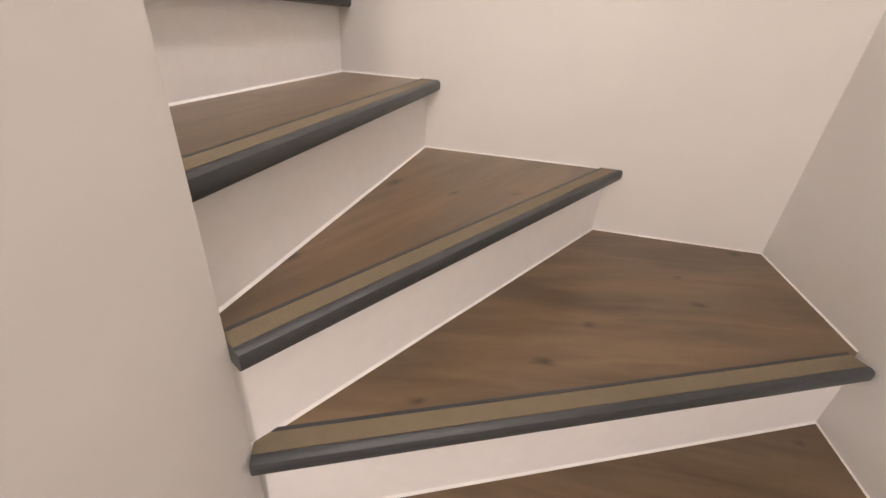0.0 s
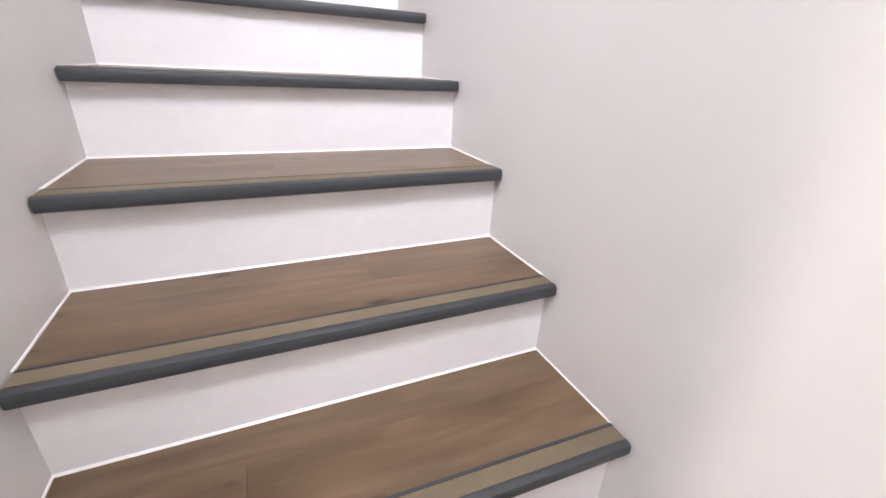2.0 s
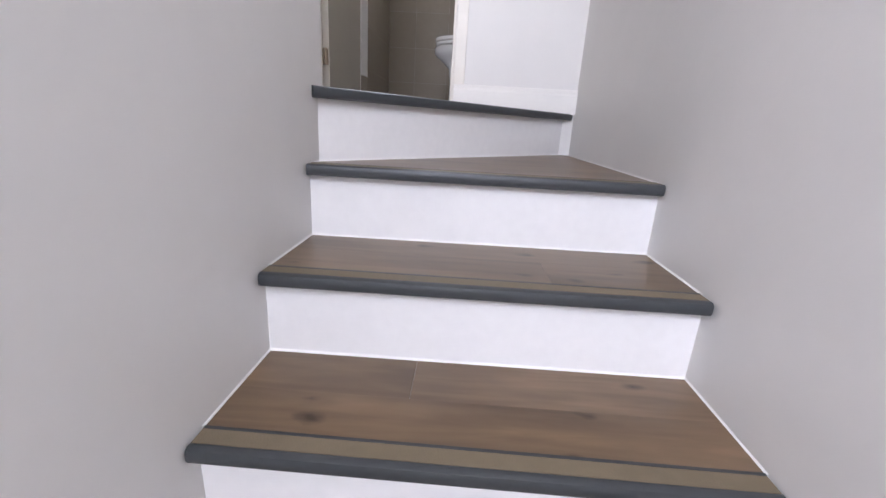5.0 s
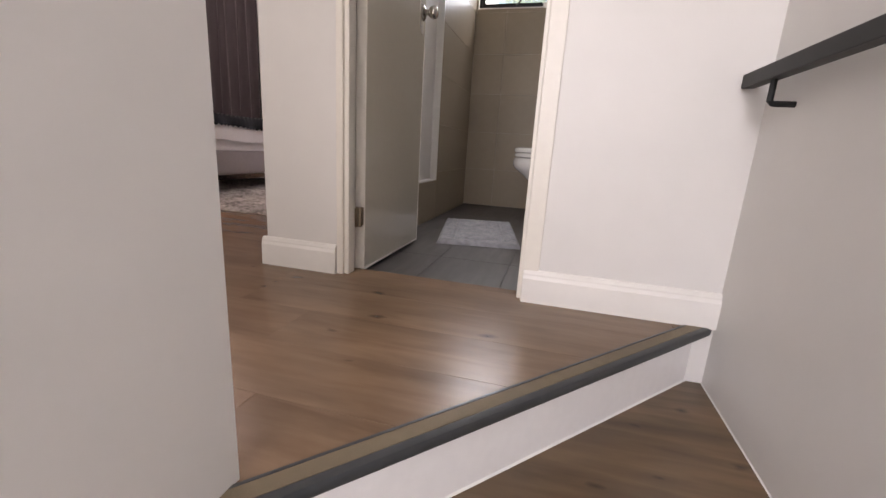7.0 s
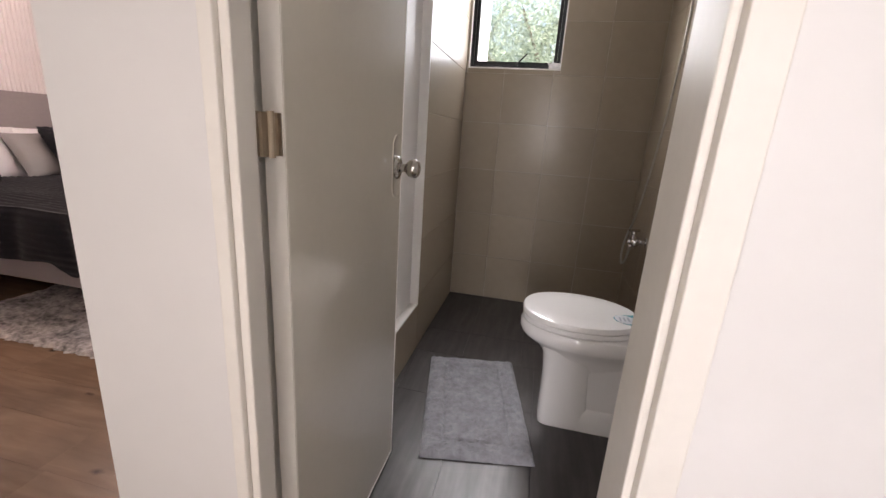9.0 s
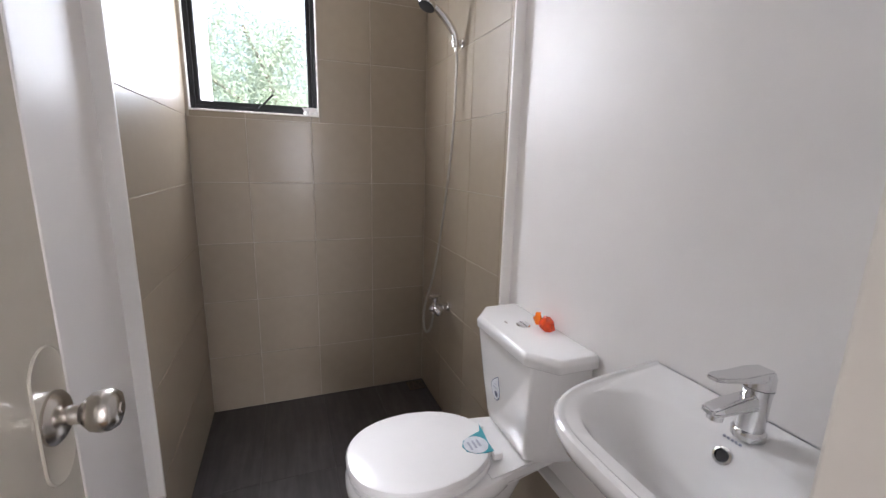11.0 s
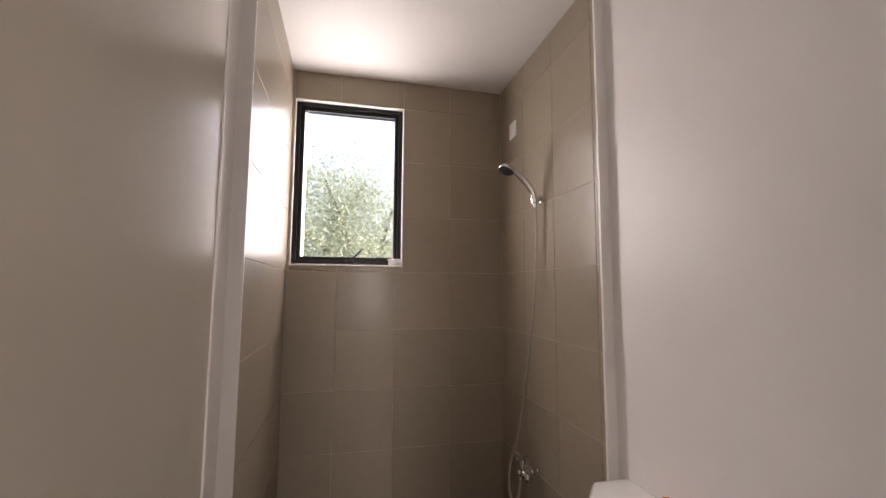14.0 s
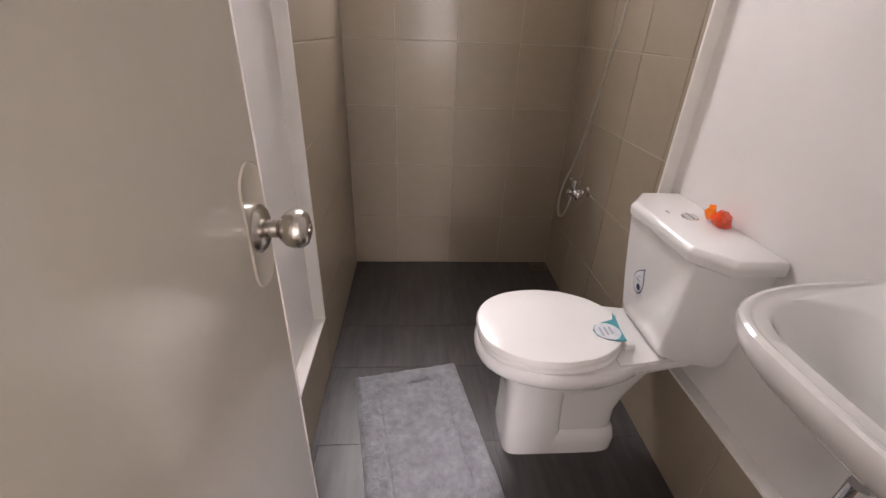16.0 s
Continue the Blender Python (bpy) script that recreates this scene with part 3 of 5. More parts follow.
for k in range(0, 16):
    z = -RISE * k
    a, b, d, inward = line(k, 0.0)
    # nosing with its grip strip
    body = [(0.052, -0.004), (0.052, 0.0032), (0.0465, 0.0032), (0.0458, 0.0015), (0.0150, 0.0015), (0.0142, 0.0030), (0.0070, 0.0028), (0.0018, 0.0), (0.0, -0.005), (0.0, -0.016), (0.002, -0.0215), (0.007, -0.0245), (0.036, -0.0245), (0.036, -0.004)]
    ins = 0.004 if k else 0.012
    a1, b1 = a + d * ins, b - d * ins
    nose = part("nosing", profile_along(a1, b1, [(q, h + z) for q, h in body]), NOSE, stair, "dark grey stair nosing", True)
    part("grip_strip", profile_along(a1 + d * 0.001, b1 - d * 0.001, [(q, h + z) for q, h in ((0.0154, 0.0016), (0.0454, 0.0016), (0.0454, 0.0030), (0.0154, 0.0030))]), NOSE_INSERT, nose, "tan ribbed grip strip")
    # riser under the nosing
    ra, rb, _, _ = line(k, BACK)
    ra, rb = extend_to_walls(ra, rb, d)
    part("riser", profile_along(ra, rb, [(0, z - 0.0245), (0.018, z - 0.0245), (0.018, z - RISE - 0.02), (0, z - RISE - 0.02)]), RISER, stair, "white painted riser")
    part("sealant_bead", profile_along(ra, rb, [(0.001, z - RISE + 0.0045), (-0.004, z - RISE), (0.001, z - RISE)]), SEAL, stair)
    if k == 0:
        continue
    # tread, in its own frame along the nosing so that the grain follows it
    ta, tb, _, _ = line(k, 0.050)
    ta, tb = (ta + d * 0.055, extend_to_walls(ta, tb, d)[1]) if k == 11 else extend_to_walls(ta, tb, d)
    ba, bb, d2, _ = line(k - 1, BACK + 0.004)
    ba, bb = extend_to_walls(ba, bb, d2)
    pts = [ta, tb]
    if k == 11:
        pts += [Vector((XR, YS, 0))]
    pts += [bb, ba]
    m = Matrix.Translation(ta) @ Matrix.Rotation(math.atan2(d.y, d.x), 4, "Z")
    if k in (10, 11):
        m = m @ Matrix.Rotation(radians(8 if k == 10 else -12), 4, "Z")
    loc = [m.inverted() @ p for p in pts]
    m = Matrix.Translation((0, 0, z)) @ m
    planked = 2 <= k <= 9
    tread = part("tread", prism([(p.x, p.y) for p in loc], -0.03, -0.006 if planked else 0.0), OAK, stair, "oak-look laminate tread with knots", m=m)
    if planked:
        # a front and a back plank, one of them with a butt joint
        pf, qf, qb, pb = [Vector((p.x, p.y)) for p in loc]
        seam, butt = 0.42 + 0.035 * (k * 5 % 7), 0.30 + 0.06 * (k * 3 % 8)
        pm, qm = pf.lerp(pb, seam), qf.lerp(qb, seam)
        for j, (a0, b0, b1, a1) in enumerate(((pf, qf, qm, pm), (pm, qm, qb, pb))):
            for lo, hi in (((0, butt), (butt, 1)) if j == k % 2 else ((0, 1),)):
                corners = [a0.lerp(b0, lo), a0.lerp(b0, hi), a1.lerp(b1, hi), a1.lerp(b1, lo)]
                mid = sum(corners, Vector((0, 0))) / 4
                part("plank", prism([tuple(c + (mid - c).normalized() * 0.0003) for c in corners], -0.0062, 0.0), OAK, tread, m=m)
    # beads against the side walls
    for p, q in ((ta, ba), (tb, Vector((XR, YS, 0)) if k == 11 else bb)):
        if (q - p).length > 0.05 and (abs(p.x - q.x) < 0.004 or abs(p.y - q.y) < 0.004):
            part("sealant_bead", tube([p + Vector((0, 0, z)), q + Vector((0, 0, z))], 0.0032, 6), SEAL, stair)
    if k == 11:
        part("sealant_bead", tube([Vector((XR, YS, z)), bb + Vector((0, 0, z))], 0.0032, 6), SEAL, stair)

# handrail on the stair wall
rail = thing("handrail", 0.80, -0.5, 0.62, "flat black steel handrail on wall brackets", "handrail")
part("bar", box(0.797, 0.827, -1.05, -0.005, 0.652, 0.685, 0.002), BLACK, rail)
for y in (-0.15, -0.90):
    part("bracket", tube([(0.812, y, 0.655), (0.812, y, 0.606), (0.818, y, 0.601), (0.824, y, 0.600), (XR, y, 0.600)], 0.007, 8), BLACK, rail)

# ---- bathroom ----
def door_leaf():
    d = tagged(thing("door_1", -0.318, 0.08, 0.0, "open greige glossy flush bathroom door with cream edges", "door"), kind="structure")
    X0, X1, Y0, Y1 = -0.335, -0.296, 0.096, 0.702
    leaf = part("leaf", box(X0, X1, Y0 + 0.004, Y1 - 0.004, -0.006, 2.055, 0.002), DOORP, d)
    part("hinge_edge", box(X0 + 0.001, X1 - 0.001, Y0, Y0 + 0.0045, -0.006, 2.055), CREAM, d, "cream painted door edge")
    part("edge_bead", box(X1 - 0.004, X1 + 0.002, Y1 - 0.005, Y1, -0.006, 2.055, 0.0015), TRIM, d, "pale rounded door edge")
    part("bottom_bead", box(X1 - 0.004, X1 + 0.002, Y0 + 0.004, Y1 - 0.005, -0.006, 0.002, 0.0015), TRIM, d, "pale door edge")
    yk, zk = 0.655, 1.045
    # long oval plate, raised rim
    oval = lambda hy, hz, x: [(x, yk + hy * math.cos(a), zk + 0.002 + (hz - hy) * (1 if math.sin(a) > 0 else -1) + hy * math.sin(a)) for a in [2 * math.pi * (i + 0.5) / 40 for i in range(40)]]
    part("oval_plate", loft([oval(0.037, 0.092, X1), oval(0.037, 0.092, X1 + 0.0016), oval(0.035, 0.090, X1 + 0.0026), oval(0.0325, 0.0875, X1 + 0.0016)]), DOORP, d, "long oval glossy plate", True)
    for side, x in ((1, X1 + 0.001), (-1, X0)):
        knob = part("knob", lathe((x, yk, zk), (side, 0, 0), [(0.010, 0.012), (0.028, 0.0125), (0.033, 0.018), (0.040, 0.0245), (0.050, 0.0275), (0.060, 0.0265), (0.067, 0.022), (0.070, 0.014), (0.0705, 0.010)], 32), STEEL, d, "brushed steel round knob", True)
        part("rosette", lathe((x, yk, zk), (side, 0, 0), [(0, 0.034), (0.004, 0.034), (0.009, 0.029), (0.013, 0.020), (0.014, 0.013)], 32), STEEL, knob, "", True)
        part("keyhole" if side > 0 else "turn_button", lathe((x + side * 0.070, yk, zk), (side, 0, 0), [(0, 0.008), (0.002, 0.008), (0.0024, 0.006)], 16), RUBBER if side < 0 else STEEL, knob)
    part("latch", box(X0 + 0.010, X1 - 0.010, Y1 - 0.001, Y1 + 0.006, zk - 0.010, zk + 0.010, 0.002), STEEL, d)
    for z in (0.20, 1.13, 1.93):
        h = part("hinge", boxes((X0 + 0.004, X1 - 0.004, Y0 - 0.002, Y0 + 0.0005, z - 0.034, z + 0.034), (-0.344, -0.3125, 0.0505, 0.0535, z - 0.034, z + 0.034), (-0.312, -0.306, 0.053, Y0, z - 0.034, z + 0.034)), BRASSY, d, "aged steel hinge")
        part("pin", tube([(-0.304, 0.073, z - 0.036), (-0.304, 0.073, z + 0.036)], 0.006, 10), BRASSY, h)
    return d


door_leaf()


def egg(xf, xb, hw, z, cy, n=40, p=2.3, back=0.75):
    """Egg-shaped outline: blunt at the back (+x), round at the front."""
    out = []
    cx = xf + (xb - xf) * 0.52
    for i in range(n):
        a = 2 * math.pi * i / n
        c, s = math.cos(a), math.sin(a)
        q = p if c < 0 else p + 1.2
        rx = (cx - xf) if c < 0 else (xb - cx)
        w = hw * (1 if c < 0 else 1 - (1 - back) * c)
        out.append((cx + rx * math.copysign(abs(c) ** (2 / q), c), cy + w * math.copysign(abs(s) ** (2 / q), s), z))
    return out


def toilet():
    cy = 1.155
    t = thing("toilet", 0.5, cy, ZB, "white ceramic close-coupled toilet with closed lid", "toilet")
    # bowl with its thick rolled rim
    r = [egg(0.250, 0.600, 0.088, 0.245, cy, p=3.2), egg(0.222, 0.640, 0.108, 0.295, cy, p=2.8), egg(0.178, 0.650, 0.142, 0.338, cy), egg(0.138, 0.655, 0.172, 0.366, cy), egg(0.121, 0.658, 0.186, 0.384, cy), egg(0.116, 0.660, 0.190, 0.402, cy),
         egg(0.118, 0.660, 0.189, 0.422, cy), egg(0.124, 0.658, 0.184, 0.432, cy), egg(0.136, 0.650, 0.174, 0.436, cy)]
    part("bowl", loft(r), CERAMIC, t, "", True)
    # pedestal: a square-shouldered front, sunken side panels over a plinth
    ped = loft([egg(0.236, 0.440, 0.104, ZB, cy, p=5.5, back=1.0), egg(0.233, 0.440, 0.106, 0.02, cy, p=5.5, back=1.0), egg(0.234, 0.430, 0.098, 0.12, cy, p=5.0, back=1.0), egg(0.232, 0.425, 0.098, 0.22, cy, p=4.5, back=1.0), egg(0.222, 0.430, 0.108, 0.30, cy, p=3.6, back=1.0), egg(0.20, 0.44, 0.125, 0.345, cy, p=3.0, back=1.0)])
    loft([egg(0.300, 0.640, 0.104, ZB, cy, p=5.5, back=0.92), egg(0.300, 0.642, 0.105, 0.03, cy, p=5.5, back=0.92), egg(0.302, 0.632, 0.099, 0.068, cy, p=5.5, back=0.92), egg(0.31, 0.622, 0.088, 0.080, cy, p=5.5, back=0.92)], bm=ped)
    loft([egg(0.320, 0.622, 0.086, 0.05, cy, p=5.5, back=0.95), egg(0.320, 0.618, 0.085, 0.16, cy, p=5.5, back=0.95), egg(0.320, 0.640, 0.088, 0.23, cy, p=5.0, back=0.95), egg(0.320, 0.668, 0.100, 0.29, cy, p=4.0, back=0.95), egg(0.330, 0.690, 0.122, 0.36, cy, p=3.4, back=0.95), egg(0.340, 0.700, 0.130, 0.40, cy, p=3.4, back=0.95)], bm=ped)
    part("pedestal", ped, CERAMIC, t, "", True)
    deck = bmesh.new()
    loft([[(x, cy + s * w, z) for x, s, w in ((0.52, -1, 0.165), (0.62, -1, 0.140), (0.78, -1, 0.120), (0.78, 1, 0.120), (0.62, 1, 0.140), (0.52, 1, 0.165))] for z in (0.395, 0.440)], bm=deck)
    bmesh.ops.bevel(deck, geom=list(deck.edges), offset=0.010, segments=3, affect="EDGES")
    part("deck", deck, CERAMIC, t, "", True)
    part("seat", loft([egg(0.130, 0.575, 0.180, 0.4375, cy, back=0.66), egg(0.124, 0.578, 0.185, 0.442, cy, back=0.66), egg(0.124, 0.578, 0.185, 0.454, cy, back=0.66), egg(0.130, 0.576, 0.181, 0.459, cy, back=0.66)]), PLASTIC, t, "white plastic seat", True)
    lid = part("lid", loft([egg(0.132, 0.572, 0.179, 0.4605, cy, back=0.62), egg(0.121, 0.578, 0.187, 0.465, cy, back=0.62), egg(0.120, 0.578, 0.187, 0.477, cy, back=0.62), egg(0.125, 0.575, 0.183, 0.485, cy, back=0.62), egg(0.140, 0.562, 0.170, 0.489, cy, back=0.62), egg(0.21, 0.50, 0.11, 0.490, cy, back=0.7), egg(0.31, 0.41, 0.04, 0.4905, cy, back=0.8)]), PLASTIC, t, "closed white plastic lid", True)
    # lid label: teal leaf with a pale printed disc
    lx, ly = 0.519, 1.098
    leaf = [(0.575, 1.194), (0.560, 1.158), (0.520, 1.143), (0.488, 1.128), (0.474, 1.104), (0.480, 1.078), (0.505, 1.060), (0.535, 1.054), (0.561, 1.055), (0.563, 1.100), (0.571, 1.150)]
    part("label", prism(leaf, 0.4885, 0.4913), TEAL, lid, "teal paper label with a pale disc")
    part("label_disc", loft([[(lx + 0.040 * math.cos(q), ly + 0.040 * math.sin(q), z) for q in [2 * math.pi * i / 32 for i in range(32)]] for z in (0.4890, 0.4919)]), LABELW, lid, "pale printed disc")
    for k in range(3):
        part("print_bar", box(lx - 0.024 + 0.016 * k, lx - 0.017 + 0.016 * k, ly - 0.020 + 0.004 * k, ly + 0.018 + 0.002 * k, 0.4919, 0.4923), MUTED, lid)
    for s in (-1, 1):
        part("seat_hinge", box(0.572, 0.604, cy + s * 0.072 - 0.016, cy + s * 0.072 + 0.016, 0.439, 0.463, 0.005), PLASTIC, t, "", True)

    def octa(x0, x1, y0, y1, c, z):
        return [(x1, y0, z), (x1, y1, z), (x0 + c, y1, z), (x0, y1 - c * 1.25, z), (x0, y0 + c * 1.25, z), (x0 + c, y0, z)]

    ty = 1.150

    def tub(z, x0, hf, hb, x1=0.804):
        """Tank outline: a flat front, sides that widen to the wall."""
        xm, hm = x0 + 0.055, hf + (hb - hf) * 0.62
        return [(x1, ty - hb, z), (x1, ty + hb, z), (xm, ty + hm, z), (x0, ty + hf, z), (x0, ty - hf, z), (xm, ty - hm, z)]

    tank = loft([tub(0.441, 0.668, 0.095, 0.150), tub(0.452, 0.656, 0.118, 0.176), tub(0.490, 0.648, 0.130, 0.196), tub(0.60, 0.638, 0.150, 0.207), tub(0.80, 0.622, 0.178, 0.227, 0.805)])
    bmesh.ops.bevel(tank, geom=[e for e in tank.edges if abs(e.verts[0].co.z - e.verts[1].co.z) > 0.005], offset=0.012, segments=3, affect="EDGES", profile=0.6)
    tank_ob = part("tank", tank, CERAMIC, t, "", True)
    lidt = loft([octa(0.606, 0.806, ty - 0.240, ty + 0.236, 0.066, 0.801), octa(0.604, 0.806, ty - 0.242, ty + 0.238, 0.066, 0.829), octa(0.614, 0.806, ty - 0.234, ty + 0.230, 0.064, 0.843)])
    bmesh.ops.bevel(lidt, geom=list(lidt.edges), offset=0.006, segments=3, affect="EDGES", profile=0.6)
    part("tank_lid", lidt, CERAMIC, t, "", True)
    button = part("flush_button", lathe((0.715, 1.175, 0.8425), (0, 0, 1), [(0, 0.024), (0.003, 0.024), (0.005, 0.021), (0.0055, 0.012)], 28), CHROME, t, "chrome dual flush button", True)
    part("button_split", box(0.714, 0.7155, 1.153, 1.197, 0.8478, 0.8486), RUBBER, button)
    part("print_mark", box(0.668, 0.673, 1.205, 1.225, 0.8432, 0.8437), STEEL, t)
    # drop-shaped sticker on the tank's sloping front
    sy, sz = 1.200, 0.610
    front = lambda z: 0.638 - 0.080 * (z - 0.60)

    def drop(s, out):
        pts = []
        for i in range(30):
            a = 2 * math.pi * i / 30
            up = max(0.0, math.sin(a)) ** 3
            y, z = sy + s * 0.030 * math.cos(a) * (1 - 0.75 * up) - 0.022 * up * s, sz + s * (0.044 * math.sin(a) + 0.012 * up)
            pts.append((front(z) - out, y, z))
        return pts

    part("sticker", loft([drop(1, -0.002), drop(1, 0.0012)]), NAVY, tank_ob, "navy drop-shaped sticker outline")
    part("sticker_face", loft([drop(0.90, -0.001), drop(0.90, 0.0018)]), LABELW, tank_ob, "pale sticker print")
    part("sticker_dot", loft([[(front(c.z) - 0.0022, c.y, c.z) for c in circle((0, sy - 0.006, sz - 0.018), (1, 0, 0), q, 18)] for q in (0.011, 0.0109, 0.001)]), NAVY, tank_ob)
    for k in range(2):
        part("sticker_bar", boxes((front(sz + 0.012) - 0.0026, front(sz + 0.012) + 0.001, sy - 0.010, sy + 0.012 - 0.006 * k, sz + 0.004 + 0.012 * k, sz + 0.008 + 0.012 * k)), MUTED, tank_ob)
    return t


toilet()


def dee(back, a, b, z, cy, n=30, p=2.3, lift=0.0):
    """D-shaped outline: straight along the wall, curved to the room."""
    out = []
    for i in range(n + 1):
        q = -math.pi / 2 + math.pi * i / n
        c, s = abs(math.cos(q)), math.sin(q)
        x = back - a * c ** (2 / (p + 0.6))
        out.append((x, cy + b * math.copysign(abs(s) ** (2 / (p + 1.7)), s), z + lift * max(0, 1 - (back - x) / 0.09)))
    for k in range(1, 6):
        out.append((back, cy + b * (1 - 2 * k / 6), z + lift))
    return out


def oval_ring(cx, a, a2, b, z, cy, n=30, p=2.6):
    """A closed oval with the same count of corners: a to the room, a2 to the wall."""
    out = []
    for i in range(n + 6):
        q = -math.pi / 2 + (math.pi * i / n if i <= n else math.pi + math.pi * (i - n) / 6)
        c, s = math.cos(q), math.sin(q)
        r = a if c > 0 else a2
        out.append((cx - r * math.copysign(abs(c) ** (2 / p), c), cy + b * math.copysign(abs(s) ** (2 / p), s), z))
    return out


def basin():
    cy = 0.474
    s = thing("wash_basin", 0.62, cy, 0.66, "white ceramic wall-hung wash basin", "wash basin")
    w = XW - 0.001
    # body, narrow raised lip, sloping ledge, bowl with a gentle slope under the tap
    r = [dee(w, 0.10, 0.09, 0.681, cy), dee(w, 0.18, 0.13, 0.716, cy), dee(w, 0.285, 0.19, 0.776, cy), dee(w, 0.340, 0.224, 0.826, cy), dee(w, 0.368, 0.248, 0.858, cy), dee(w, 0.379, 0.256, 0.882, cy), dee(w, 0.382, 0.2585, 0.897, cy, lift=0.004),
         dee(w, 0.3805, 0.2575, 0.9055, cy, lift=0.006), dee(w, 0.376, 0.2545, 0.9095, cy, lift=0.006), dee(w, 0.369, 0.2495, 0.9095, cy, lift=0.006), dee(w, 0.364, 0.2455, 0.9055, cy, lift=0.008), dee(w - 0.003, 0.356, 0.240, 0.9030, cy, lift=0.009),
         oval_ring(w - 0.175, 0.159, 0.086, 0.211, 0.9000, cy, p=3.2), oval_ring(w - 0.177, 0.150, 0.078, 0.203, 0.8920, cy, p=3.0), oval_ring(w - 0.184, 0.136, 0.067, 0.190, 0.8745, cy, p=2.8), oval_ring(w - 0.194, 0.112, 0.053, 0.165, 0.845, cy, p=2.6), oval_ring(w - 0.203, 0.088, 0.040, 0.130, 0.805, cy, p=2.4), oval_ring(w - 0.208, 0.06, 0.034, 0.085, 0.779, cy, p=2.2), oval_ring(w - 0.211, 0.032, 0.027, 0.036, 0.770, cy, p=2.0)]
    part("bowl", loft(r), CERAMIC, s, "", True)
    part("drain_ring", lathe((w - 0.211, cy, 0.7705), (0, 0, 1), [(0, 0.034), (0.003, 0.034), (0.005, 0.030), (0.003, 0.024), (0.001, 0.023)], 28), CHROME, s, "chrome drain ring", True)
    part("drain_plug", lathe((w - 0.211, cy, 0.7715), (0, 0, 1), [(0, 0.020), (0.004, 0.020), (0.006, 0.014)], 24), STEEL, s, "", True)
    n = Vector((-0.84, 0, 0.54))
    part("overflow_ring", lathe((w - 0.117, cy, 0.8745), n, [(-0.004, 0.0165), (0.004, 0.016), (0.005, 0.012), (0.002, 0.0105)], 24), CHROME, s, "chrome overflow ring", True)
    # bowl is unbroken here; a black disc gives the shade of the hole
    part("overflow_hole", lathe((w - 0.117, cy, 0.8745), n, [(0.001, 0.0102), (0.0035, 0.010)], 20), RUBBER, s, "black disc for the shade inside the overflow hole")
    for k in range(5):
        part("print_mark", box(w - 0.0975, w - 0.0945, cy + 0.014 - 0.007 * k, cy + 0.018 - 0.007 * k, 0.8975, 0.9014), MUTED, s)
    pipe = thing("basin_trap", 0.66, cy, 0.4, "chrome bottle trap under the wash basin", "pipe")
    part("tailpiece", tube([(w - 0.198, cy, 0.70), (w - 0.198, cy, 0.46)], 0.016, 16), CHROME, pipe, "", True)
    part("bottle", lathe((w - 0.198, cy, 0.40), (0, 0, 1), [(0, 0.030), (0.01, 0.036), (0.09, 0.036), (0.10, 0.026)], 24), CHROME, pipe, "", True)
    part("wall_pipe", tube([(w - 0.165, cy, 0.47), (w, cy, 0.47)], 0.015, 16), CHROME, pipe, "", True)
    part("label_band", lathe((w - 0.198, cy, 0.56), (0, 0, 1), [(0, 0.0165), (0.001, 0.0175), (0.07, 0.0175), (0.071, 0.0165)], 20), LEAFY, pipe, "green paper band")


def faucet():
    cx, cy, z = XW - 0.066, 0.471, 0.916
    f = thing("faucet", cx, cy, z, "chrome single-lever basin mixer tap", "faucet")
    part("base_ring", lathe((cx, cy, z - 0.010), (0, 0, 1), [(0, 0.027), (0.012, 0.027), (0.016, 0.024), (0.017, 0.022)], 32), CHROME, f, "", True)
    part("body", lathe((cx, cy, z), (0.04, 0, 1), [(0, 0.0225), (0.03, 0.0222), (0.075, 0.0225), (0.082, 0.0245), (0.085, 0.0245)], 32), CHROME, f, "", True)
    sp = [[(x, cy + sy * w, z + zz) for sy, zz in ((-1, a + 0.3 * (b - a)), (-0.7, b), (0.7, b), (1, a + 0.3 * (b - a)), (0.8, a), (-0.8, a))] for x, w, a, b in
          ((cx - 0.005, 0.018, 0.046, 0.076), (cx - 0.04, 0.018, 0.049, 0.076), (cx - 0.08, 0.019, 0.053, 0.073), (cx - 0.108, 0.018, 0.055, 0.070), (cx - 0.116, 0.013, 0.057, 0.067))]
    sm = loft(sp)
    bmesh.ops.bevel(sm, geom=list(sm.edges), offset=0.003, segments=2, affect="EDGES")
    part("spout", sm, CHROME, f, "", True)
    part("aerator", lathe((cx - 0.095, cy, z + 0.055), (-0.15, 0, -1), [(0, 0.0125), (0.012, 0.0125), (0.013, 0.010)], 20), CHROME, f, "", True)
    cap = lathe((cx + 0.003, cy, z + 0.0865), (0.04, 0, 1), [(0, 0.0245), (0.020, 0.0240), (0.028, 0.021), (0.031, 0.012)], 32)
    part("cap", cap, CHROME, f, "", True)
    lv = loft([[(x, cy + sy * w, z + zz) for sy, zz in ((-1, a), (-0.85, b), (0.85, b), (1, a), (0.8, a - 0.003), (-0.8, a - 0.003))] for x, w, a, b in
               ((cx + 0.018, 0.018, 0.104, 0.118), (cx - 0.02, 0.0215, 0.106, 0.121), (cx - 0.06, 0.020, 0.112, 0.121), (cx - 0.105, 0.016, 0.119, 0.126), (cx - 0.120, 0.010, 0.122, 0.126))])
    bmesh.ops.bevel(lv, geom=list(lv.edges), offset=0.002, segments=2, affect="EDGES")
    part("lever", lv, CHROME, f, "", True)


basin()
faucet()


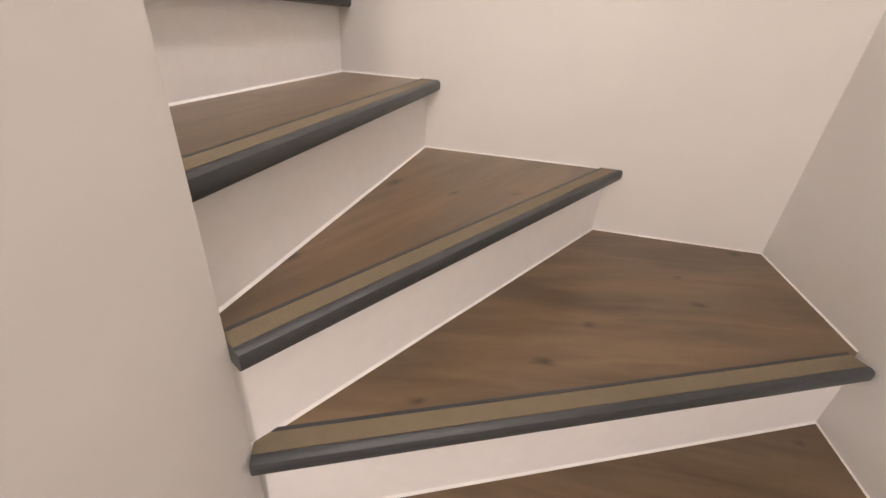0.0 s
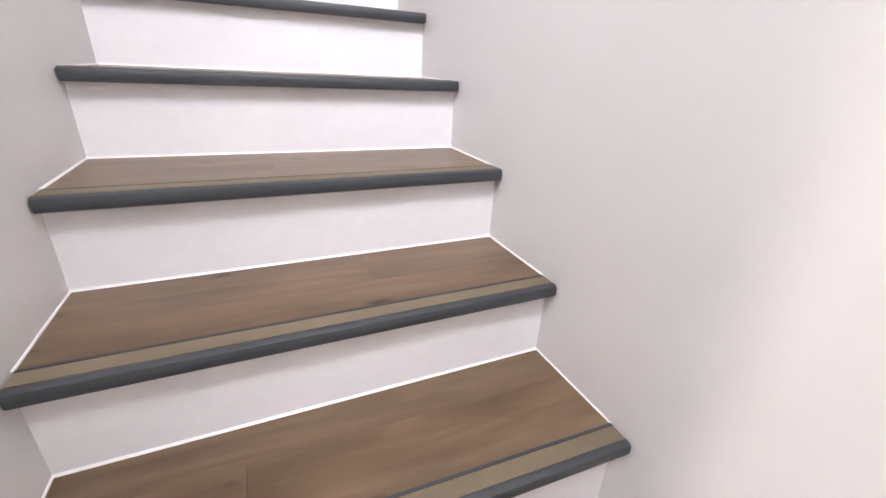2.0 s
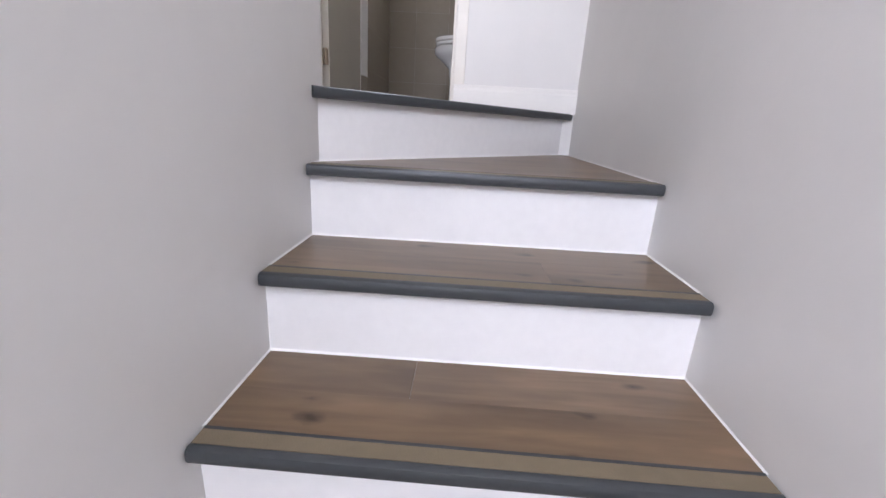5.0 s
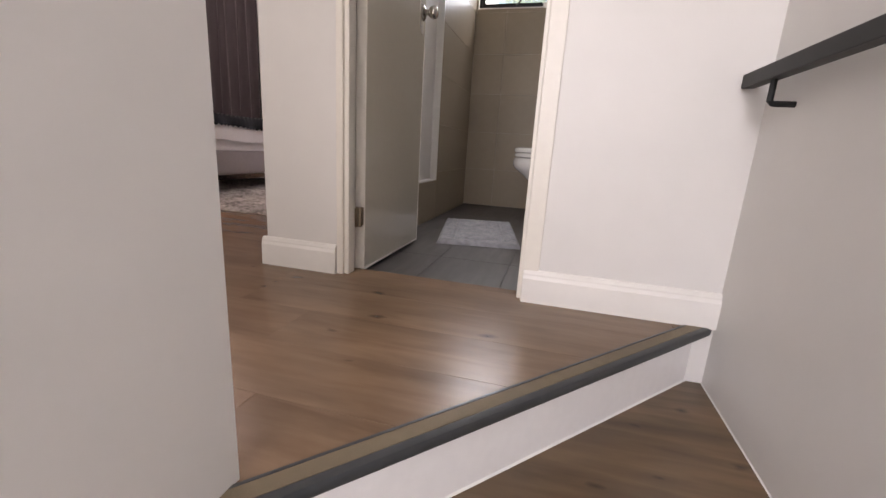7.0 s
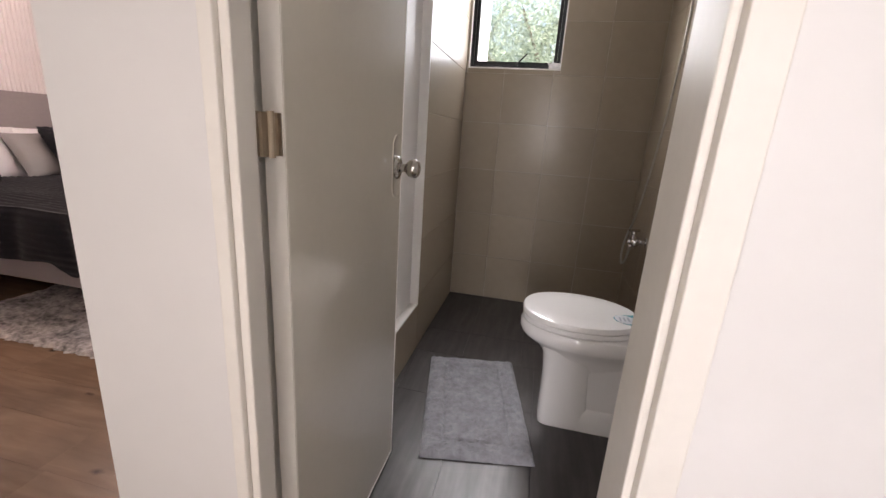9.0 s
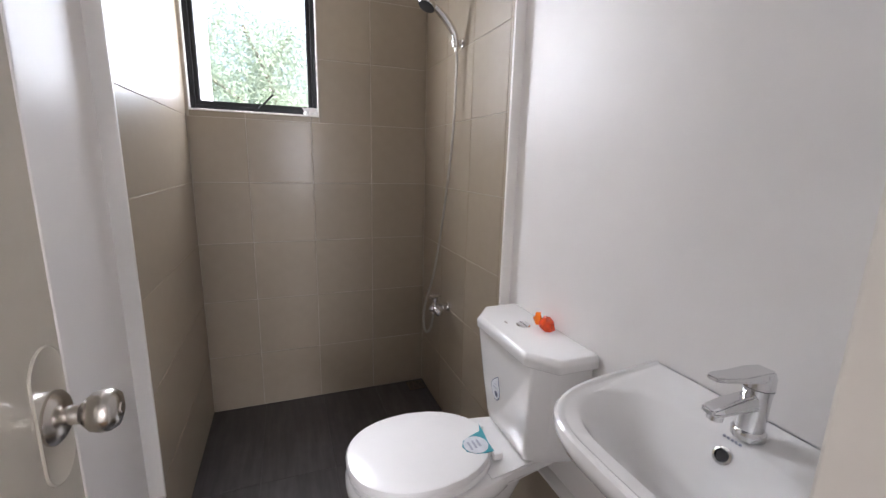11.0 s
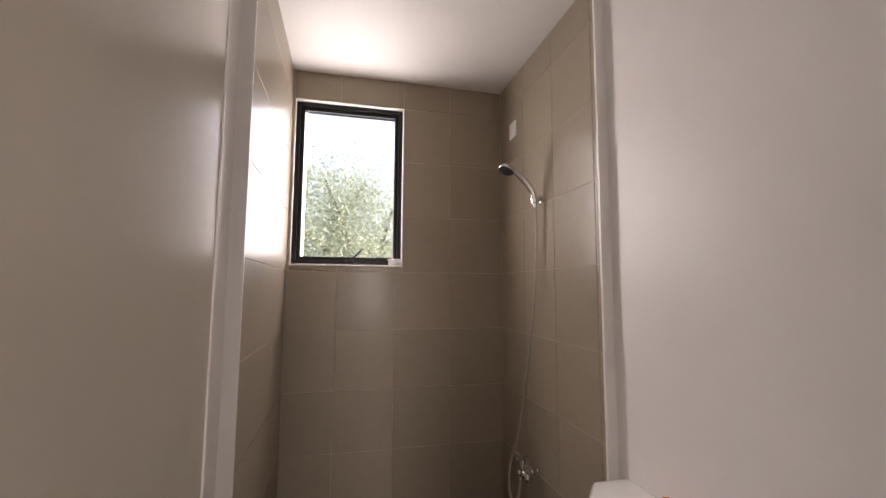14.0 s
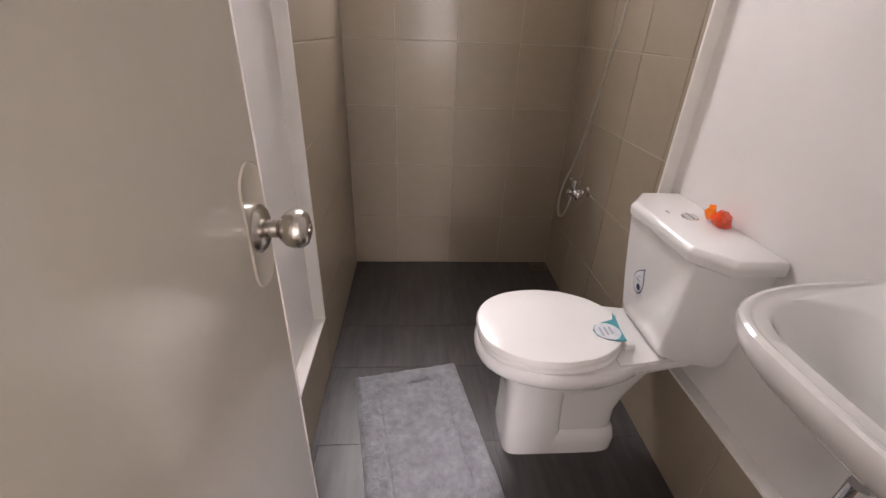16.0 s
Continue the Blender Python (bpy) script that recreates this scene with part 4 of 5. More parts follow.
def shower():
    s = thing("shower_set", 0.74, 1.95, 0.6, "chrome hand shower with hose and mixer valve on the tiles", "shower")
    v = Vector((0.694, 1.988, 0.62))
    valve = part("valve", lathe(v + Vector((0, 0.035, 0)), (0, -1, 0), [(0, 0.012), (0.006, 0.017), (0.02, 0.019), (0.05, 0.019), (0.064, 0.017), (0.072, 0.011)], 24), CHROME, s, "chrome mixer valve", True)
    part("inlet", lathe((XT, v.y, v.z), (-1, 0, 0), [(0, 0.026), (0.005, 0.026), (0.010, 0.014), (0.055, 0.012), (0.075, 0.012)], 24), CHROME, valve, "", True)
    part("handle", lathe(v + Vector((0, -0.035, 0)), (0, -1, 0), [(0, 0.010), (0.015, 0.010), (0.018, 0.016), (0.034, 0.019), (0.042, 0.014), (0.044, 0.006)], 20), CHROME, valve, "", True)
    part("riser_stub", lathe(v, (0, 0, 1), [(0, 0.011), (0.04, 0.011), (0.045, 0.015), (0.06, 0.015), (0.062, 0.008)], 20), CHROME, valve, "", True)
    part("cross_body", lathe((XT - 0.008, v.y, v.z), (-1, 0, 0), [(0, 0.012), (0.02, 0.012), (0.028, 0.019), (0.074, 0.020), (0.082, 0.014), (0.094, 0.014), (0.098, 0.010)], 24), CHROME, valve, "", True)
    part("cross_handle", tube([v + Vector((-0.030, -0.010, 0.066)), v + Vector((0.030, 0.010, 0.066))], 0.008, 10), CHROME, valve, "", True)
    part("outlet", lathe(v, (-0.25, 0.1, -1), [(0, 0.011), (0.03, 0.011), (0.032, 0.009)], 18), CHROME, valve, "", True)
    part("wall_holder", lathe((XT, 1.905, 1.895), (-1, 0, 0.05), [(0, 0.021), (0.006, 0.021), (0.009, 0.014), (0.030, 0.013), (0.036, 0.012)], 24), CHROME, s, "chrome shower holder", True)
    h0 = Vector((0.732, 1.892, 1.886))
    path = smooth_path([h0, h0 + Vector((-0.012, 0.003, 0.045)), h0 + Vector((-0.048, 0.012, 0.098)), h0 + Vector((-0.088, 0.024, 0.139)), h0 + Vector((-0.112, 0.031, 0.152))], 5)
    rr = [0.0105 + 0.006 * math.sin(math.pi * min(1, i / len(path) * 1.15)) for i in range(len(path))]
    hand = part("hand_shower", tube(path, rr, 16), CHROME, s, "chrome hand shower", True)
    hc, ax = h0 + Vector((-0.124, 0.034, 0.160)), Vector((-0.42, -0.10, -0.90))
    part("shower_head", lathe(hc - ax * 0.016, ax, [(0, 0.010), (0.006, 0.026), (0.016, 0.036), (0.026, 0.040), (0.032, 0.0405), (0.034, 0.038)], 32), CHROME, hand, "", True)
    part("spray_face", lathe(hc - ax * 0.016, ax, [(0.030, 0.037), (0.0365, 0.036), (0.0385, 0.030)], 32), RUBBER, hand, "black rubber spray face", True)
    part("holder_clip", lathe(h0 + Vector((0, 0, -0.012)), (-0.2, 0.04, 1), [(0, 0.0135), (0.003, 0.0165), (0.026, 0.0175), (0.029, 0.014)], 20), CHROME, s, "", True)
    part("hose_nut", lathe(h0, (0.02, -0.02, -1), [(-0.006, 0.009), (0, 0.0105), (0.03, 0.0085), (0.034, 0.007)], 18), CHROME, s, "", True)
    hose = smooth_path([h0 + Vector((0.001, -0.001, -0.02)), (0.735, 1.890, 1.78), (0.734, 1.903, 1.54), (0.731, 1.945, 1.30), (0.722, 2.012, 1.00), (0.705, 2.062, 0.77), (0.682, 2.100, 0.63), (0.670, 2.098, 0.53), (0.669, 2.060, 0.468), (0.678, 2.012, 0.500), (0.688, 1.990, 0.595)], 30)
    part("hose", tube(hose, [0.0062 if i % 2 else 0.0052 for i in range(len(hose))], 10), HOSE, s, "ribbed dull steel hose")


shower()
op = thing("wall_outlet", XT, 2.22, 2.36, "white plastic outlet cover on the shower tiles", "outlet")
part("cover", box(XT - 0.009, XT, 2.176, 2.262, 2.314, 2.404, 0.003), PLASTIC, op)
for z in (2.342, 2.378):
    part("slot", box(XT - 0.0105, XT - 0.0088, 2.212, 2.226, z - 0.006, z + 0.006, 0.001), LABELW, op)
dr = thing("floor_drain", 0.705, 2.345, ZB, "small square steel floor drain", "drain")
part("rim", boxes((0.655, 0.755, 2.295, 2.305, ZB, ZB + 0.004), (0.655, 0.755, 2.385, 2.395, ZB, ZB + 0.004), (0.655, 0.665, 2.305, 2.385, ZB, ZB + 0.004), (0.745, 0.755, 2.305, 2.385, ZB, ZB + 0.004)), STEEL, dr)
for k in range(5):
    part("bar", box(0.665, 0.745, 2.312 + 0.015 * k, 2.320 + 0.015 * k, ZB + 0.0005, ZB + 0.003), STEEL, dr)

# ceiling lamp
cl = thing("ceiling_lamp", 0.275, 1.345, ZC, "round recessed chrome ceiling light, switched off", "ceiling light")
part("ring", lathe((0.275, 1.345, ZC), (0, 0, -1), [(0, 0.072), (0.006, 0.072), (0.012, 0.064), (0.012, 0.052), (0.004, 0.050)], 40), CHROME, cl, "", True)
part("bulb", lathe((0.275, 1.345, ZC - 0.001), (0, 0, -1), [(0, 0.046), (0.008, 0.044), (0.018, 0.034), (0.023, 0.018), (0.024, 0.004)], 32), LABELW, cl, "frosted glass bulb, off", True)

# crumpled orange wrapper on the tank
def crumple(seed, c, r, squash, n=3):
    bm = bmesh.new()
    bmesh.ops.create_icosphere(bm, subdivisions=n, radius=1)
    rng = random.Random(seed)
    o = Vector((rng.random() * 50, rng.random() * 50, 0))
    for v in bm.verts:
        k = 0.62 + 0.9 * abs(noise.noise(v.co * 1.9 + o)) + 0.75 * abs(noise.noise(v.co * 4.7 + o))
        v.co = Vector((v.co.x * r[0] * k, v.co.y * r[1] * k, v.co.z * r[2] * k))
        v.co.z = max(v.co.z, -r[2] * squash)
        v.co += Vector(c)
    return bm


ow = thing("plastic_wrapper", 0.765, 1.12, 0.843, "crumpled bright orange plastic wrapper on the toilet tank", "wrapper")
part("foil", crumple(4, (0.768, 1.122, 0.860), (0.022, 0.034, 0.026), 0.6, 2), REDOR, ow)
part("corner", crumple(9, (0.762, 1.160, 0.866), (0.014, 0.018, 0.022), 0.9, 2), ORANGE, ow, "bright orange corner")
pp = thing("paper_scrap", 0.135, YW + 0.015, WIN[2] + 0.008, "crumpled white paper scrap on the window sill", "paper")
part("scrap", crumple(7, (0.140, YW + 0.016, WIN[2] + 0.024), (0.034, 0.012, 0.022), 0.7), LINEN, pp)


def bath_mat():
    m = pose(-0.045, 1.108, ZB, 0, 0, 10.8)
    o = thing("bath_mat", -0.045, 1.108, ZB, "grey plush bath mat with a sunken border", "bath mat")
    W, L = 0.435, 0.715

    def f(u, v):
        x, y = (u - 0.5) * W, (v - 0.5) * L
        ed = min(u * W, (1 - u) * W, v * L, (1 - v) * L)
        h = 0.022 * min(1, (ed / 0.018)) ** 0.5 if ed > 0 else 0
        g = min(abs(abs(x) - (W / 2 - 0.085)) if abs(y) < L / 2 - 0.07 else 1, abs(abs(y) - (L / 2 - 0.085)) if abs(x) < W / 2 - 0.07 else 1)
        h -= 0.009 * max(0, 1 - (g / 0.009) ** 2) if g < 0.009 else 0
        p = Vector((x, y, 0))
        h += (0.0045 * noise.noise(p * 150) + 0.006 * noise.noise(p * 45) + 0.004 * noise.noise(p * 12)) * min(1, ed / 0.01)
        wob = 0.003 * noise.noise(p * 30)
        return m @ Vector((x + wob, y + wob, max(h, 0) + 0.001))

    part("plush", sheet(f, 120, 190), MATP, o, "", True)
    part("backing", box(-W / 2 + 0.004, W / 2 - 0.004, -L / 2 + 0.004, L / 2 - 0.004, 0, 0.004), MATP, o, m=m)


bath_mat()

# ---- bedroom ----
def pillow(name, c, w, h, t, rx, rz, mat, label, ribs=False, seed=0):
    """A filled cushion standing on its lower edge; ribs: raised meander stripes."""
    m = pose(*c, rx, 0, rz)
    o = thing(name, c[0], c[1], c[2], label, "pillow", "pillows on the bed")
    n = 46 if ribs else 26

    def half(side):
        def f(u, v):
            a, b = 2 * u - 1, 2 * v - 1
            e = max(0, (1 - a * a) * (1 - b * b)) ** 0.42
            pinch = 1 - 0.07 * (1 - abs(a)) * abs(b) ** 3 - 0.0
            x, y = a * w / 2 * (1 - 0.06 * (1 - b * b) * abs(a) ** 3), b * h / 2 * (1 - 0.06 * (1 - a * a) * abs(b) ** 3)
            z = side * t / 2 * e
            z += side * 0.008 * noise.noise(Vector((x * 7 + seed, y * 7, side)))
            if ribs and e > 0.1:
                q = (b * 5.5 + 1.2 * abs(((a * 1.6 + 0.25) % 1.0) - 0.5) * 2) % 1.0
                z += side * 0.010 * (1 if q < 0.5 else 0)
            return m @ Vector((x, z, y + h / 2))
        return f

    bm = sheet(half(1), n, n)
    b2 = sheet(half(-1), n, n)
    me = bpy.data.meshes.new("tmp")
    b2.to_mesh(me)
    b2.free()
    bm.from_mesh(me)
    bpy.data.meshes.remove(me)
    bmesh.ops.remove_doubles(bm, verts=list(bm.verts), dist=0.0005)
    part("cover", bm, mat, o, "", True)
    return o


def bed():
    BX0, BX1, BY0, BY1 = -4.20, -2.17, 1.19, 2.80
    b = thing("bed", -3.2, 2.0, 0.0, "mauve-grey upholstered bed with tall headboard and dark legs", "bed")
    hb = bmesh.new()
    n = 12
    pts = [(BY0 - 0.03, 0.12), (BY1 + 0.03, 0.12)]
    for i in range(n + 1):
        a = math.pi / 2 * i / n
        pts.append((BY1 + 0.03 - 0.09 + 0.09 * math.cos(a), 1.265 - 0.09 + 0.09 * math.sin(a)))
    for i in range(n + 1):
        a = math.pi / 2 + math.pi / 2 * i / n
        pts.append((BY0 - 0.03 + 0.09 + 0.09 * math.cos(a), 1.265 - 0.09 + 0.09 * math.sin(a)))
    loft([[(x, y, z) for y, z in pts] for x in (BX0 - 0.095, BX0)], bm=hb)
    bmesh.ops.bevel(hb, geom=[e for e in hb.edges if abs(e.verts[0].co.x - e.verts[1].co.x) < 1e-4], offset=0.02, segments=3, affect="EDGES")
    part("headboard", hb, UPHOL, b, "", True)
    part("side_rail", box(BX0, BX1, BY0, BY0 + 0.06, 0.155, 0.345, 0.018, 3), UPHOL, b, "", True)
    part("side_rail", box(BX0, BX1, BY1 - 0.06, BY1, 0.155, 0.345, 0.018, 3), UPHOL, b, "", True)
    part("foot_rail", box(BX1 - 0.058, BX1 + 0.002, BY0 + 0.06, BY1 - 0.06, 0.155, 0.345, 0.018, 3), UPHOL, b, "", True)
    for x in (BX0 + 0.1, BX1 - 0.075):
        for y in (BY0 + 0.065, BY1 - 0.065):
            part("leg", loft([[(x + sx * r, y + sy * r, z) for sx, sy in ((-1, -1), (1, -1), (1, 1), (-1, 1))] for z, r in ((0.012, 0.028), (0.16, 0.042))]), DARKWOOD, b, "dark stained tapered leg")
    part("slat_base", box(BX0, BX1 - 0.06, BY0 + 0.06, BY1 - 0.06, 0.25, 0.30), DARKWOOD, b)
    mt = thing("mattress", -3.2, 2.0, 0.30, "mattress in a white fitted sheet", "mattress")
    part("body", box(BX0 + 0.01, BX1 - 0.03, BY0 + 0.035, BY1 - 0.035, 0.30, 0.545, 0.06, 5), LINEN, mt, "", True)
    # white duvet showing at the foot corner
    dv = thing("duvet", -2.7, 2.0, 0.5, "white duvet hanging over the foot of the bed", "duvet")

    def drape(px, py, x1, y0, y1, z, drop_x, drop_y, seed, amp):
        """A cloth on the bed that hangs over the foot (x1) and the sides (y0, y1)."""
        dx, dy0, dy1 = max(0, px - x1), max(0, y0 - py), max(0, py - y1)
        x, y = min(px, x1), min(max(py, y0), y1)
        rnd = 0.05
        out = lambda d: rnd * (1 - math.exp(-d / rnd)) * 0.55
        wv = noise.noise(Vector((px * 3.2 + seed, py * 3.2, 0)))
        k = dx + dy0 + dy1
        fold = amp * min(1, k / 0.12) * math.sin((py if dx > 0 else px) * 24 + 3 * wv + seed)
        X = x + out(dx) + (fold if dx > 0 else 0)
        Y = y - out(dy0) + out(dy1) - (fold if dy0 > 0 else 0)
        drop = max(0, k - 0.02)
        return Vector((X, Y, z + 0.014 * wv - (0.9 * drop if k else 0)))

    part("cloth", sheet(lambda u, v: drape(-3.6 + 1.62 * u, 1.08 + 1.95 * v, -2.175, 1.185, 2.81, 0.575, 0, 0, 2.0, 0.010), 50, 60, 0.02), LINEN, dv, "", True)
    bl = thing("throw_blanket", -2.9, 2.0, 0.6, "charcoal ribbed plush throw spread over the bed", "blanket")

    def throw(u, v):
        px = -3.90 + 1.83 * u + 0.10 * v
        lo = 0.80 + 0.05 * (1 - u) - 0.08 * math.exp(-((u - 0.86) / 0.06) ** 2) + 0.22 * max(0, (u - 0.9) / 0.1) + 0.025 * math.sin(u * 17)
        py = lo + (2.95 - lo) * v
        p = drape(px, py, -2.155, 1.160, 2.84, 0.612, 0, 0, 5.0, 0.013)
        rib = 0.007 * math.sin(py * 2 * math.pi * 22)
        if py < 1.16:
            p.y -= 0.35 * rib + 0.015
        else:
            p.z += rib
        return p

    part("cloth", sheet(throw, 100, 330), CHARCOAL, bl, "", True)
    pillow("pillow", (-4.00, 1.80, 0.585), 0.66, 0.42, 0.17, -20, 90, LINEN, "white linen pillow leaning on the headboard", seed=1)
    pillow("pillow", (-4.02, 2.36, 0.585), 0.66, 0.42, 0.17, -20, 90, LINEN, "white linen pillow leaning on the headboard", seed=2)
    pillow("pillow", (-3.88, 2.27, 0.585), 0.58, 0.41, 0.16, -30, 100, GREYLINEN, "pale grey linen pillow leaning on the white one", seed=3)
    pillow("cushion", (-3.72, 1.47, 0.600), 0.52, 0.48, 0.16, -18, 84, CHARCOAL, "charcoal cushion with raised meander ribs", True, 4)
    pillow("cushion", (-3.74, 2.44, 0.600), 0.50, 0.46, 0.16, -30, 104, CHARCOAL, "tilted charcoal cushion with raised meander ribs", True, 5)


bed()


def rug():
    o = thing("rug", -2.4, 1.7, 0.0, "shaggy mottled grey and beige rug under the bed", "rug")
    X0, X1, Y0, Y1 = -2.95, -1.05, 0.84, 2.9

    def f(u, v):
        x, y = X0 + (X1 - X0) * u, Y0 + (Y1 - Y0) * v
        p = Vector((x, y, 0))
        ed = min(x - X0, X1 - x, y - Y0, Y1 - y)
        h = (0.014 + 0.014 * noise.noise(p * 22) + 0.008 * noise.noise(p * 60)) * min(1, 0.1 + ed / 0.03)
        j = 0.018 * noise.noise(p * 26) if ed < 0.02 else 0
        return Vector((x + j, y + j, max(0.002, h)))

    part("shag", sheet(f, 150, 120), RUGM, o, "", True)


rug()


def nightstand():
    x, y = -3.98, 3.04
    t = thing("side_table", x, y, 0.0, "small round black tripod bedside table", "side table")
    part("top", lathe((x, y, 0.76), (0, 0, 1), [(0, 0.16), (0.004, 0.175), (0.016, 0.175), (0.02, 0.168)], 32), BLACK, t, "", True)
    for a in (0.3, 2.4, 4.5):
        part("leg", tube([(x + 0.05 * math.cos(a), y + 0.05 * math.sin(a), 0.76), (x + 0.15 * math.cos(a), y + 0.15 * math.sin(a), 0.0)], 0.011, 8), BLACK, t)
    g = thing("glass_lamp", x, y, 0.78, "lobed smoked mirror-glass lamp ball on the bedside table", "lamp")
    bm = lathe((x, y, 0.78), (0, 0, 1), [(0, 0.05), (0.01, 0.06), (0.015, 0.03), (0.03, 0.025)], 24)
    part("base", bm, CHROME, g, "", True)
    for k, (dx, dy, dz, r) in enumerate(((-0.045, -0.03, 0.085, 0.055), (0.05, 0.0, 0.080, 0.052), (0.0, 0.05, 0.085, 0.052), (0.0, -0.02, 0.135, 0.050))):
        b2 = bmesh.new()
        bmesh.ops.create_uvsphere(b2, u_segments=24, v_segments=14, radius=r)
        bmesh.ops.translate(b2, verts=b2.verts, vec=(x + dx, y + dy, 0.78 + dz))
        part("globe", b2, MERC, g, "smoked mirror-glass globe", True)


nightstand()


def curtain(x0, x1, y, mat, label):
    o = thing("curtain", (x0 + x1) / 2, y, 0.02, label, "curtain", "curtains at the bedroom window")

    def f(u, v):
        x = x0 + (x1 - x0) * u
        a = 0.045 * (0.75 + 0.25 * math.sin(9 * u)) * (0.6 + 0.4 * v)
        return Vector((x + 0.012 * math.sin(v * 3 + u * 20), y + a * math.sin(u * (x1 - x0) * 44 + 0.5 * math.sin(u * 13)), 2.60 - 2.57 * v))

    part("cloth", sheet(f, 150, 12, 0.003), mat, o, "", True)


curtain(-4.24, -3.30, 3.33, CURTAIN, "floor-length plum-grey curtain in deep folds")
curtain(-3.24, -2.35, 3.33, CURTAIN, "floor-length plum-grey curtain in deep folds")
rod = thing("curtain_rail", -3.0, 3.33, 2.62, "plain white curtain rail under the ceiling", "curtain rail")
part("rail", box(-4.28, -1.0, 3.31, 3.35, 2.61, 2.667), TRIM, rod)

# fluted panel behind the headboard with a dark edge strip
fp = thing("fluted_panel", -4.28, 2.36, 0.0, "pale fluted wall panel behind the bed with dark edge strips", "wall panel")
part("backing", box(-4.299, -4.290, 1.82, 2.92, 0.0, ZC - 0.002), FLUTE, fp)
part("edge_strip", box(-4.299, -4.268, 1.795, 1.82, 0.0, ZC - 0.002, 0.002), BLACK, fp, "dark metal edge strip")
slat = bmesh.new()
loft([[(0.016 * math.cos(a), 0.016 * math.sin(a), z) for a in [-math.pi / 2 + math.pi * i / 8 for i in range(9)]] for z in (0, ZC - 0.004)], bm=slat)
first = part("slat", slat, FLUTE, fp, "", True, m=pose(-4.290, 1.838, 0.001))
for k in range(1, 32):
    part("slat", first.data, FLUTE, fp, m=pose(-4.290, 1.838 + 0.0345 * k, 0.001))
bc = thing("bedroom_lamp", -3.0, 1.75, ZC, "round opal glass ceiling lamp, switched on", "ceiling light")
OPAL = bpy.data.materials.new("lit_opal_glass")
OPAL.use_nodes = True
OPAL.node_tree.nodes["Principled BSDF"].inputs["Emission Color"].default_value = (1.0, 0.8, 0.7, 1)
OPAL.node_tree.nodes["Principled BSDF"].inputs["Emission Strength"].default_value = 5
part("shade", lathe((-3.0, 1.75, ZC), (0, 0, -1), [(0, 0.15), (0.02, 0.155), (0.045, 0.14), (0.06, 0.10), (0.066, 0.02)], 32), OPAL, bc, "", True)
# seams between the marble panels
for k, y in enumerate((0.95,)):
    js = thing("panel_joint", -4.30, y, 0.0, "thin dark joint strip between marble panels", "joint strip")
    part("strip", box(-4.3, -4.296, y - 0.004, y + 0.004, 0.0, ZC - 0.002), BLACK, js)

# ---- outside ----
setting("ground", box(-300, 300, -300, 300, -3.6, -3.1), GRASS, "grass and ground outside the house", "ground")


def tree(name, x, y, z, height, spread, seed, leaf, count, size, label):
    rng = random.Random(seed)
    o = thing(name, x, y, z, label, "tree")
    trunk = bmesh.new()
    ends = []
    base = [Vector((x, y, z)) + Vector((0.12 * math.sin(k * 1.3 + seed) * k, 0.1 * math.cos(k * 1.7 + seed) * k, height * 0.55 * k / 5)) for k in range(6)]
    tube(base, [0.24 - 0.025 * k for k in range(6)], 10, trunk)
    part("trunk", trunk, BARK, o, "", True)
    for k in range(13):
        a, up = rng.uniform(0, 6.28), rng.uniform(0.25, 1.0)
        s = base[2 + k % 4]
        out = rng.uniform(0.2, 0.95)
        e = Vector((x + math.cos(a) * spread * out, y + math.sin(a) * spread * out, z + height * (0.35 + 0.6 * up * (1 - 0.5 * out * out))))
        mid = (s + e) / 2 + Vector((rng.uniform(-.3, .3), rng.uniform(-.3, .3), 0.3))
        part("limb", tube(smooth_path([s, mid, e], 4), [0.09 - 0.007 * i for i in range(9)], 7), BARK, o)
        ends += [e, mid, (e + mid) / 2]
    vs, fs = [], []
    for i in range(count):
        c = rng.choice(ends)
        p = c + Vector((rng.gauss(0, 1), rng.gauss(0, 1), rng.gauss(0, 0.8))) * spread * 0.17
        d = Vector((rng.uniform(-1, 1), rng.uniform(-1, 1), rng.uniform(-1.0, 0.35))).normalized()
        w = d.cross(Vector((rng.uniform(-1, 1), rng.uniform(-1, 1), rng.uniform(-1, 1)))).normalized()
        L = size * rng.uniform(0.7, 1.3)
        q = d.cross(w) * L * 0.06
        k = len(vs)
        vs += [p, p + d * L * 0.5 + w * L * 0.17 + q, p + d * L, p + d * L * 0.5 - w * L * 0.17 + q]
        fs += [(k, k + 1, k + 2, k + 3)]
    me = bpy.data.meshes.new("crown")
    me.from_pydata([tuple(v) for v in vs], [], fs)
    me.materials.append(leaf)
    part("crown", me, leaf, o, "crown of many narrow leaves")


tree("tree", -0.35, 11.0, -3.1, 8.3, 2.6, 3, LEAF, 85000, 0.085, "broad-leaved green tree outside the bathroom window")
tree("tree", -2.6, 14.0, -3.1, 10.0, 2.0, 8, LEAF, 30000, 0.10, "tall green tree behind the nearer one")
tree("tree", 1.5, 9.0, -3.1, 5.4, 1.2, 12, LEAFY, 8000, 0.11, "smaller tree with bright young leaves")
tree("tree", 3.4, 15.5, -3.1, 7.6, 2.6, 21, LEAF, 16000, 0.13, "leafy green tree further off")

# ---- tiles and boards ----
TILE_MESH = {}


